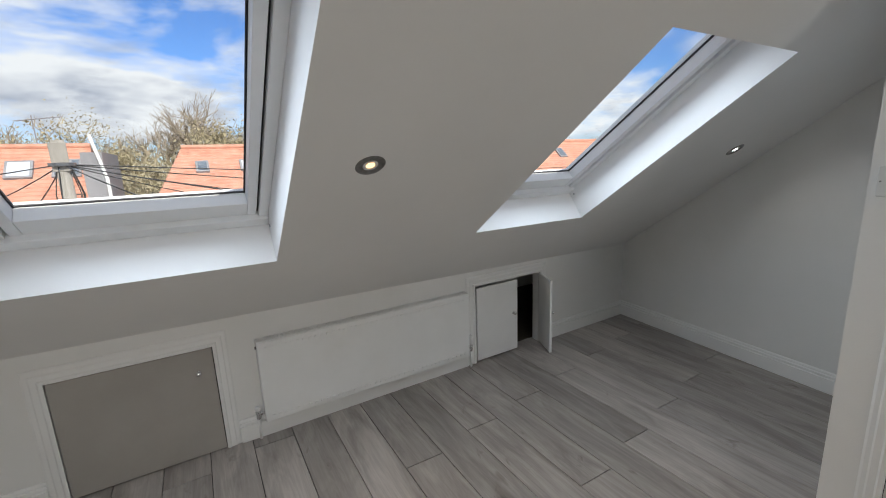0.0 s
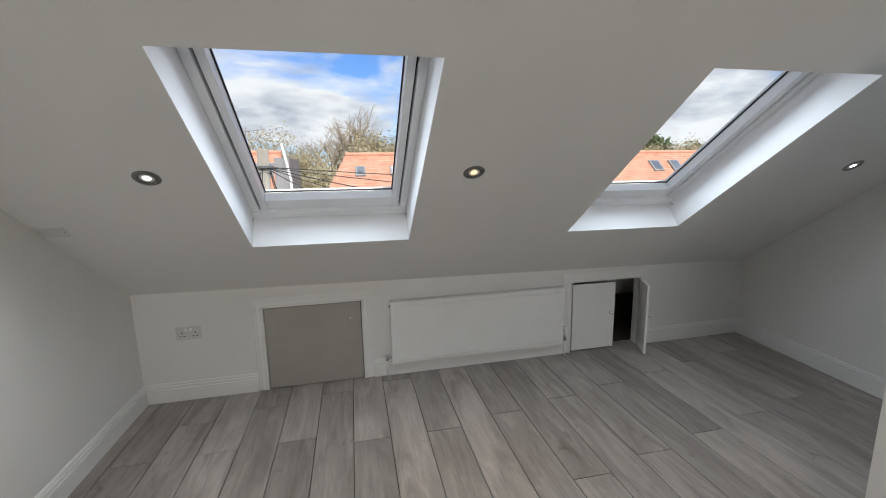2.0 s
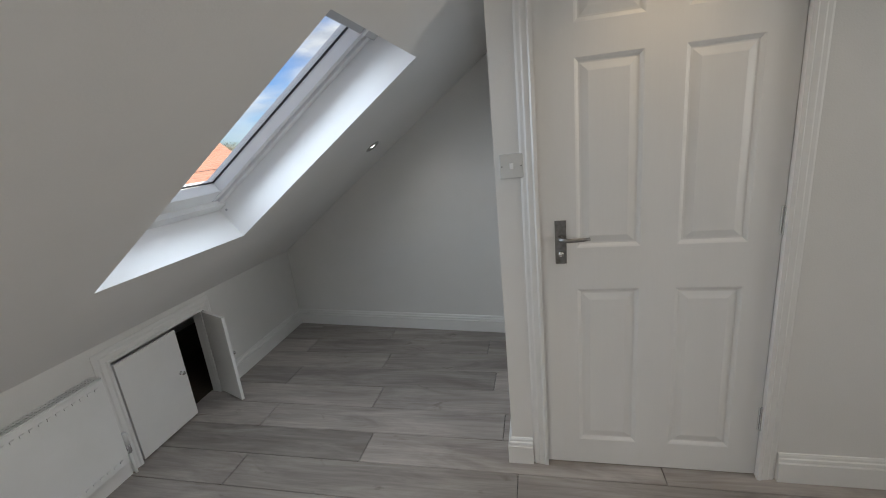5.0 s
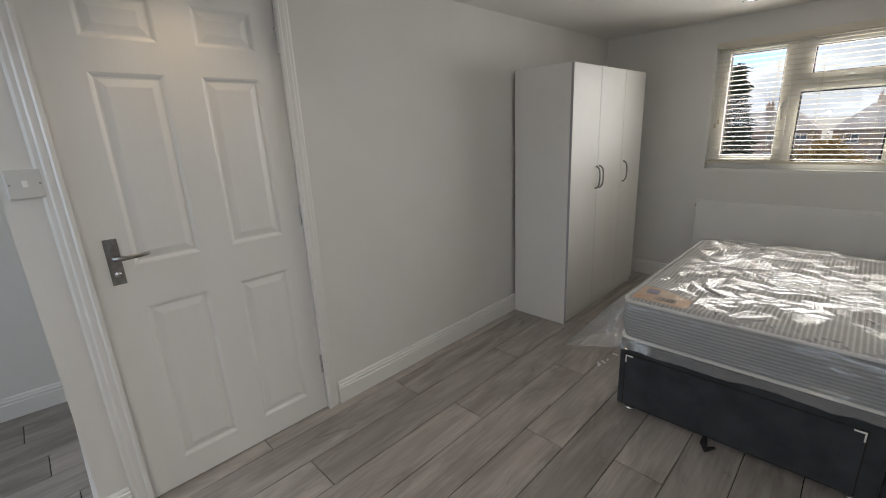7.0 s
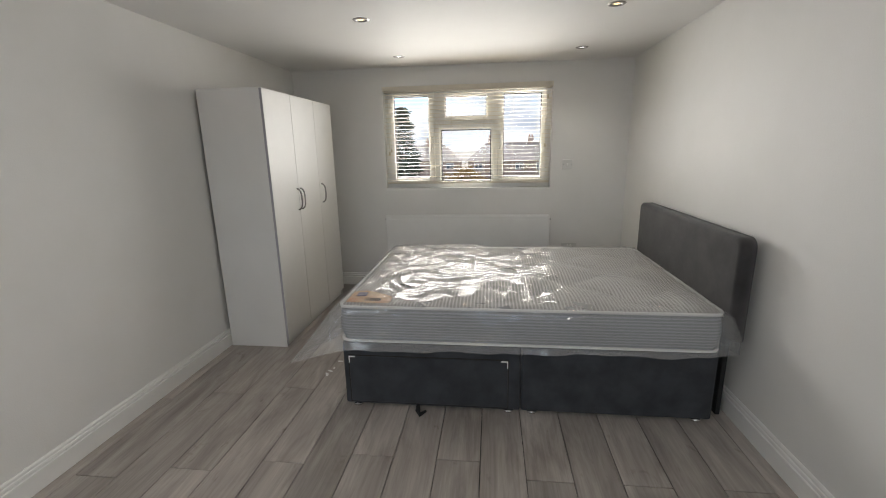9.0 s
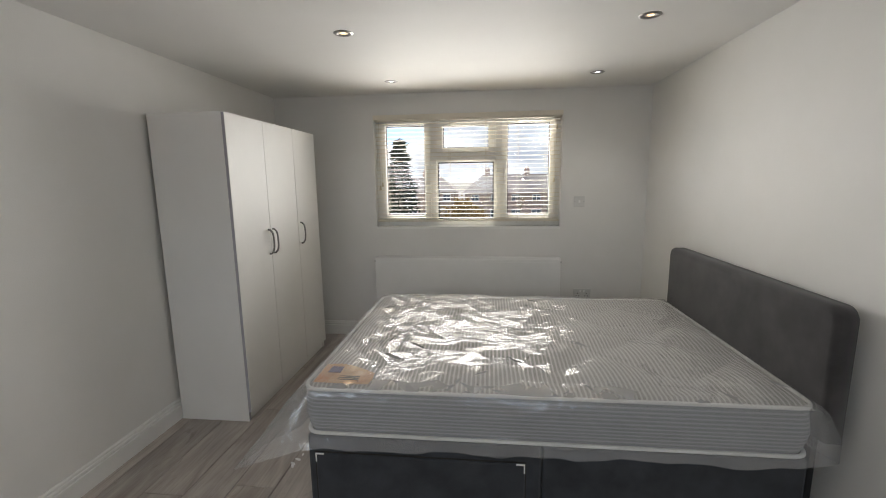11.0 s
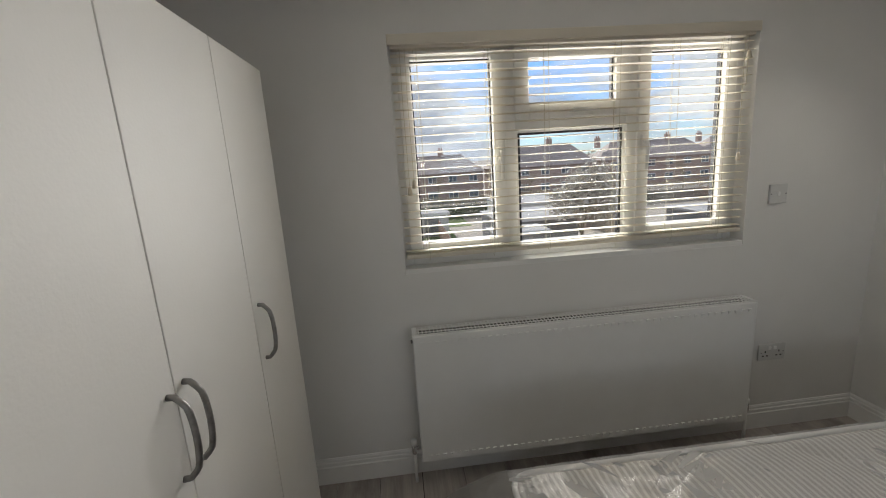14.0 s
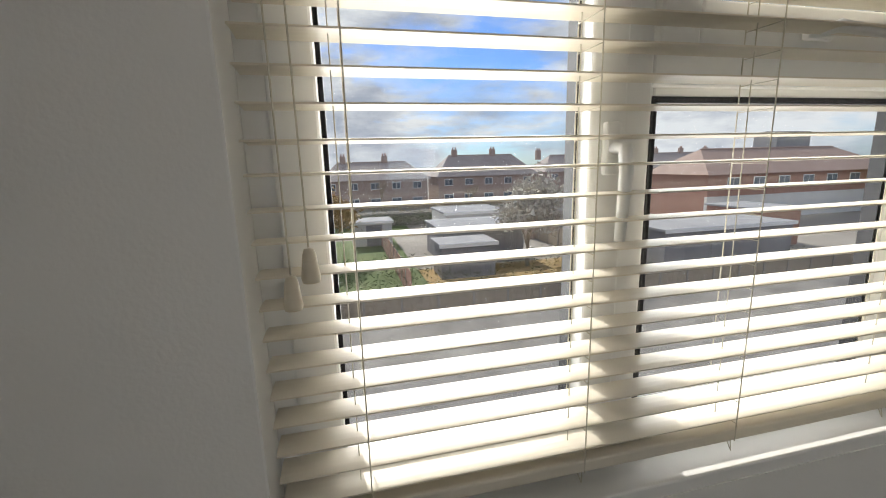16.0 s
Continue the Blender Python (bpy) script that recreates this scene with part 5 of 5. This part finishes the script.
pole = thing("utility_pole", pose(-1.88, 12, GZ), "weathered wooden utility pole with fanned-out cables", "utility pole")
part("shaft", tube(bmesh.new(), [(0, 0, 0), (0, 0, 4.0), (0, 0, 7.75)], [0.15, 0.135, 0.12], 14), M_POLE, pole, "", True)
part("cap_plate", boxed(-0.15, 0.15, -0.13, -0.10, 7.1, 7.7, 0.01), M_POLE, pole)
part("bracket_ring", lathe(bmesh.new(), [(0.13, -0.04), (0.24, -0.03), (0.24, 0.03), (0.13, 0.04)], Matrix.Translation((0, 0, 7.25)), 14), M_NICKEL, pole)
for k, (dx, dy, dz) in enumerate(((9, 10.5, -5.0), (12, 9.0, -4.5), (-4, 9.5, -4.6), (-7, 9.0, -4.4), (24, 10, -4.6), (7.5, -10.2, -4.9), (30, 4, -3.4), (-20, 5, -4.0), (15, -10.0, -4.7))):
    pts = [(dx * t, dy * t, 7.25 + (dz + 2.9) * t - 1.1 * 4 * t * (1 - t) * 0.45) for t in [i / 12 for i in range(13)]]
    part("cable", tube(bmesh.new(), pts, 0.013, 5), M_CABLE, pole, "black overhead cable")
for k in range(5):
    z = 4.2 + 0.6 * k
    part("climbing_step", tube(bmesh.new(), [(-0.26 if k % 2 else 0.1, 0, z), (-0.1 if k % 2 else 0.26, 0, z)], 0.012, 6), M_NICKEL, pole)
bm = bmesh.new()
rng = random.Random(8)
for k in range(9):
    a = rng.uniform(0, 6.28)
    tube(bm, [(0.14 * math.cos(a), 0.14 * math.sin(a), 7.2), (0.28 * math.cos(a), 0.2 * math.sin(a), 6.6), (0.15 * math.cos(a + 1), 0.15 * math.sin(a + 1), 5.6 - 0.2 * k)], 0.012, 5)
part("loose_wires", bm, M_CABLE, pole)


def limb(vs, fs, a, b, r0, r1, n=4):
    d = (b - a).normalized()
    u = d.orthogonal().normalized()
    w = d.cross(u)
    i0 = len(vs)
    for p, r in ((a, r0), (b, r1)):
        vs.extend([tuple(p + (u * math.cos(6.2832 * k / n) + w * math.sin(6.2832 * k / n)) * r) for k in range(n)])
    fs.extend([(i0 + k, i0 + (k + 1) % n, i0 + n + (k + 1) % n, i0 + n + k) for k in range(n)])


def mesh_py(name, vs, fs, mat):
    me = bpy.data.meshes.new(name)
    me.from_pydata(vs, [], fs)
    me.materials.append(mat)
    return me


def tree_meshes(seed, h, spread, twig_mat, leaves=0, leaf=0.12, twig_r=0.012):
    """A tapered trunk with limbs, and a crown of fine twigs and, where given, small leaves."""
    rng = random.Random(seed)
    tv, tf, cv, cf = [], [], [], []
    tips = []

    def grow(p, d, length, r, depth):
        q = p + d * length
        (limb(tv, tf, p, q, r, r * 0.72, 6) if depth < 2 else limb(cv, cf, p, q, max(r, twig_r), max(r * 0.65, twig_r * 0.7), 3))
        if depth >= 5:
            tips.append(q)
            return
        for k in range(3 if depth else 5):
            side = Vector((rng.gauss(0, 1), rng.gauss(0, 1), rng.gauss(0.1, 0.6)))
            nd = (d * 0.9 + side * spread * (0.55 + 0.1 * depth) + Vector((0, 0, 0.18))).normalized()
            grow(p + d * length * rng.uniform(0.55, 1.0), nd, length * rng.uniform(0.55, 0.8), r * 0.58, depth + 1)
    grow(Vector((0, 0, 0)), Vector((0, 0, 1)), h * 0.3, h * 0.018, 0)
    for k in range(leaves):
        c = rng.choice(tips) + Vector((rng.gauss(0, 0.35), rng.gauss(0, 0.35), rng.gauss(0, 0.3)))
        i0 = len(cv)
        for j in range(3):
            cv.append(tuple(c + Vector((rng.gauss(0, leaf), rng.gauss(0, leaf), rng.gauss(0, leaf)))))
        cf.append((i0, i0 + 1, i0 + 2))
    return mesh_py("trunk", tv, tf, M_BARK), mesh_py("crown", cv, cf, twig_mat)


def plant(name, meshes, x, y, s, turn, label, group=""):
    t = thing(name, pose(x, y, GZ, 0, 0, turn) @ Matrix.Scale(s, 4), label, "tree", group)
    for nm, me in zip(("trunk", "crown"), meshes):
        o = new(nm, me)
        o.parent = t
    return t


bare = [tree_meshes(s, 11.5, 0.62, M_BARK, 0) for s in (1, 2, 5)]
bud = [tree_meshes(s, 10.0, 0.7, M_TWIG, 5200, 0.05) for s in (3, 4)]
rng = random.Random(21)
for x, y, s in ((0.4, 39, 1.05), (3.4, 41, 1.0), (-2.0, 46, 0.95), (-8.5, 40, 0.85), (-12, 43, 0.9), (7.5, 42, 1.0), (13, 40, 0.9), (-5.5, 38, 0.8)):
    plant("bare_tree", bare[rng.randrange(3)], x, y, s * 1.42, rng.uniform(0, 360), "leafless grey-brown tree behind the houses", "trees behind the houses")
for x in range(-26, 52, 3):
    plant("budding_tree", bud[rng.randrange(2)], x + rng.uniform(-1.2, 1.2), 33 + rng.uniform(0, 9), rng.uniform(1.1, 1.45), rng.uniform(0, 360), "tree with pale budding twigs behind the houses", "trees behind the houses")
evergreen = tree_meshes(9, 10, 0.6, M_SHRUB, 5200, 0.16)
for x, y, s in ((29, 40, 1.0), (34, 42, 1.05), (39, 41, 0.95)):
    plant("evergreen_tree", evergreen, x, y, s * 1.35, rng.uniform(0, 360), "dark leafy evergreen tree behind the houses", "evergreen trees")


def thicket(name, x0, x1, y0, y1, z1, n, mat, label, seed, size=0.5):
    """A mass of crossing twigs and small leaves."""
    r = random.Random(seed)
    vs, fs = [], []
    for k in range(n):
        x, y = r.uniform(x0, x1), r.uniform(y0, y1)
        top = GZ + (z1 - GZ) * (0.75 + 0.25 * noise.noise(Vector((x * 0.25, y * 0.25, seed))))
        c = Vector((x, y, GZ + (top - GZ) * math.sqrt(r.random())))
        d = Vector((r.gauss(0, 1), r.gauss(0, 1), r.gauss(0.5, 1))).normalized() * size * r.uniform(0.4, 1)
        w = d.orthogonal().normalized() * 0.045 * size * 2
        i0 = len(vs)
        vs.extend([tuple(c - w), tuple(c + w), tuple(c + d)])
        fs.append((i0, i0 + 1, i0 + 2))
    ob = new(name, mesh_py(name, vs, fs, mat))
    tagged(ob, label, "shrubs", kind="stuff")


thicket("thicket", -45, 70, 30, 46, 3.9, 80000, M_TWIG, "dense leafless thicket behind the houses", 3)

# south: yards, garages and rows of brick houses
solid("lawn", boxed(-6, 14, -66, -46, GZ - 0.1, GZ + 0.03), M_GRASS, "patch of green lawn between the yards", "grass")
solid("lawn", boxed(-3.5, 7, -44.5, -26, GZ - 0.1, GZ + 0.035), M_GRASS, "green back lawn beside the garages", "grass")
solid("yard", boxed(-30, 10, -24, -4.2, GZ - 0.1, GZ + 0.02), M_TARMAC, "pale concrete back yard", "ground")
solid("service_road", boxed(-90, 60, -73, -67.5, GZ - 0.1, GZ + 0.04), M_TARMAC, "pale service road in front of the terraces", "road")


def terrace(x0, x1, y, ridge, eave, wall, label):
    root, o = gable_house("brick_terrace", label, x0, x1, y, y - 9, eave, ridge, wall, M_TILE2, hip=3.0, hip_r=3.0, group="brick terraces")
    n = max(2, int((x1 - x0) / 3.2))
    for k in range(n):
        x = x0 + (x1 - x0) * (k + 0.5) / n
        house_window(root, o, x, y, eave - 1.2, 1.5, 1.2, 1, bars=2)
        house_window(root, o, x, y, eave - 3.9, 1.7, 1.3, 1, bars=2)
        if k % 2:
            chimney(root, o, x + 1.4, y - 4.5, ridge - 0.8, ridge + 1.1, M_BRICK)
    return root, o


ROW = "brown brick terrace with a hipped tiled roof and chimneys"
terrace(-13.5, 4.5, -76, 2.1, -0.7, M_BRICK, ROW)
bay, bo = terrace(-34, -15.5, -76, 2.9, -0.5, M_BRICK, ROW)
terrace(-60, -38, -80, 2.6, -0.4, M_BRICK, ROW)
terrace(6.5, 26, -80, 1.9, -0.7, M_BRICK, ROW)
terrace(-92, -64, -86, 2.6, -0.4, M_BRICK, ROW)
rh, ro = gable_house("red_brick_house", "red brick house with white rendered ground floor", -66, -38, -42, -52, -0.35, 2.3, M_REDBRICK, M_TILE3, hip=3.5, hip_r=3.5)
for k in range(7):
    house_window(rh, ro, -63 + 3.6 * k, -42, -1.5, 1.6, 1.3, 1, bars=2)
part("rendered_floor", boxed(-66.1 - ro.x, -37.9 - ro.x, -42.2 - ro.y, -41.8 - ro.y, 0, 2.7), M_RENDER, rh, "white rendered ground floor")
tb, to = gable_house("tower_block", "pale grey flat-topped tower block far away", -262, -238, -196, -210, 14, 14.6, M_LEADGREY, M_FELT)


def flat_block(name, x0, x1, y0, y1, h, wall, roof, label, cat):
    root = thing(name, pose((x0 + x1) / 2, (y0 + y1) / 2, GZ), label, cat, "sheds and garages")
    a, b = (x1 - x0) / 2, (y1 - y0) / 2
    part("wall", boxed(-a, a, -b, b, 0, h), wall, root)
    part("roof", boxed(-a - 0.15, a + 0.15, -b - 0.15, b + 0.15, h, h + 0.16, 0.02), roof, root)
    part("door", boxed(-a * 0.5, a * 0.3, b, b + 0.04, 0, min(2.0, h - 0.2)), M_LEADGREY, root)
    part("fascia", boxed(-a - 0.17, a + 0.17, b + 0.15, b + 0.18, h - 0.08, h + 0.14), M_UPVC, root, "white fascia board")


for x0, x1, y0, y1, h, w in ((-14, -8, -47, -41, 2.5, M_RENDER), (-11.5, -5.5, -37.5, -31.5, 2.4, M_LEADGREY), (-21, -15.5, -45, -39, 2.4, M_BRICK), (-8, -4.5, -30.5, -28, 2.1, M_LEADGREY), (-28, -18, -31, -25, 2.6, M_LEADGREY), (-34, -30, -34, -29, 2.9, M_REDBRICK), (2.5, 6, -40, -36, 2.2, M_LEADGREY), (-3, 0.5, -44, -41, 2.1, M_RENDER)):
    flat_block("flat_roof_garage", x0, x1, y0, y1, h, w, M_FELT, "small flat-roofed garage with pale felt roof", "garage")


def fence(x0, y0, x1, y1, h, mat, label):
    d = Vector((x1 - x0, y1 - y0, 0))
    root = thing("fence", pose(x0, y0, GZ, 0, 0, math.degrees(math.atan2(d.y, d.x))), label, "fence", "garden fences")
    n = int(d.length / 1.8)
    for k in range(n):
        part("fence_panel", boxed(k * 1.8 + 0.06, k * 1.8 + 1.74, -0.02, 0.02, 0.05, h), mat, root)
        part("fence_post", boxed(k * 1.8 - 0.05, k * 1.8 + 0.05, -0.05, 0.05, 0, h + 0.1), M_POLE, root)


fence(-30, -22.5, 10, -22.5, 1.2, M_BARK, "weathered timber panel fence between gardens")
fence(-2, -46, -2, -24, 1.6, M_REDBRICK, "low red garden wall with posts")
fence(-16, -40, -16, -24, 1.7, M_BARK, "weathered timber panel fence between gardens")
fence(-40, -53, 10, -53, 1.5, M_POLE, "grey timber panel fence beyond the lawn")
solid("lawn", boxed(-15, -3, -31, -24, GZ - 0.1, GZ + 0.03), M_OCHRE, "patch of bare reddish earth in a garden", "ground")


def conifer():
    r = random.Random(5)
    tv, tf, cv, cf = [], [], [], []
    H = 9.6
    limb(tv, tf, Vector((0, 0, 0)), Vector((0, 0, H)), 0.22, 0.02, 8)
    z = 0.9
    while z < H - 0.1:
        reach = 2.3 * (1 - z / H) ** 0.8 + 0.12
        for k in range(9):
            a, L = r.uniform(0, 6.283), reach * r.uniform(0.65, 1.1)
            tip = Vector((math.cos(a) * L, math.sin(a) * L, z - 0.25 * L + r.uniform(-0.15, 0.2)))
            limb(cv, cf, Vector((0, 0, z)), tip, 0.03, 0.008, 3)
            for m2 in range(30):
                f = r.uniform(0.15, 1.05)
                c = Vector((0, 0, z)).lerp(tip, f) + Vector((r.gauss(0, 0.12), r.gauss(0, 0.12), r.gauss(-0.08, 0.08)))
                d = Vector((math.cos(a) + r.gauss(0, 0.6), math.sin(a) + r.gauss(0, 0.6), -0.4 + r.gauss(0, 0.3))).normalized() * 0.32
                w = d.orthogonal().normalized() * 0.05
                i0 = len(cv)
                cv.extend([tuple(c - w), tuple(c + w), tuple(c + d)])
                cf.append((i0, i0 + 1, i0 + 2))
        z += 0.26
    return mesh_py("trunk", tv, tf, M_BARK), mesh_py("crown", cv, cf, M_NEEDLE)


plant("conifer", conifer(), 6.6, -30, 1.03, 0, "tall dark green conifer in the gardens")
plant("ochre_tree", tree_meshes(12, 8.0, 0.62, M_OCHRE, 4200, 0.12), 2.1, -36, 0.86, 20, "garden tree with ochre spring buds")
plant("blossom_tree", tree_meshes(14, 6.0, 0.75, M_BLOSSOM, 4200, 0.10), -10.9, -29.5, 1.3, 40, "garden tree in pale blossom")
plant("blossom_tree", tree_meshes(15, 6.0, 0.75, M_BLOSSOM, 2600, 0.09), -24, -60, 1.0, 80, "garden tree in pale blossom")
plant("willow", tree_meshes(16, 9.0, 0.7, M_YELLOW, 5200, 0.2), -62, -38, 0.95, 0, "yellow-green tree above the roofs")
plant("shrub_tree", tree_meshes(17, 4.0, 0.8, M_YELLOW, 2400, 0.1), -19.5, -26, 0.55, 0, "small yellow-green garden shrub")
for k in range(9):
    plant("bare_tree", bare[k % 3], -70 + 13 * k, -66 - 5 * (k % 2), 0.42 + 0.07 * (k % 3), 50 * k, "small leafless street tree before the terraces", "street trees")
thicket("hedge", -30, 12, -54.5, -50, -3.6, 9000, M_SHRUB, "dark green hedge beyond the lawn", 7, 0.45)
thicket("garden_shrubs", -30, 8, -33, -24, -4.6, 5000, M_SHRUB, "low green garden shrubs", 9, 0.4)
thicket("far_shrubs", -110, 60, -66, -60, -3.4, 9000, M_TWIG, "leafless shrubs along the road", 11, 0.6)


# ---- floor of planks ----
PW, PL, SEAM = 0.2, 1.34, 0.37
floor = solid("floor", boxed(XW - 0.02, XA + 0.02, YS - 0.02, 2.37, -0.05, -0.012), M_DARK, "grey oak-effect laminate plank floor with fine dark joints", "floor")
plank_mesh = {}


def plank(x0, x1, y0, y1):
    key = (round(x1 - x0, 3), round(y1 - y0, 3))
    if key not in plank_mesh:
        bm = boxed(0.0016, key[0] - 0.0016, 0.0016, key[1] - 0.0016, -0.012, 0.0)
        top = [e for e in bm.edges if all(v.co.z > -0.001 for v in e.verts)]
        bmesh.ops.bevel(bm, geom=top, offset=0.0018, segments=1, affect="EDGES")
        plank_mesh[key] = mesh_of("plank", bm, M_PLANK)
    p = new("plank", plank_mesh[key])
    p.parent = floor
    p.location = (x0, y0, 0)


for k in range(-7, 17):
    x0, x1 = max(SEAM + PW * k, XW), min(SEAM + PW * (k + 1), XA)
    if x1 - x0 < 0.01:
        continue
    back = YA if x0 >= XE + 0.05 else YS
    front = knee_y((x0 + x1) / 2) + (0.09 if x0 < K2[1] and x1 > K2[0] else 0.012)
    if k % 2:
        y = -1.713 + 0.0425 * (k - 5)
    else:
        y = -1.188 + 0.04 * max(0, k - 2) if k >= 0 else -1.09 + 0.004 * k
    y -= 3 * PL
    while y < front:
        a, b = max(y, back), min(y + PL, front)
        if b - a > 0.01:
            plank(x0, x1, a, b)
        y += PL
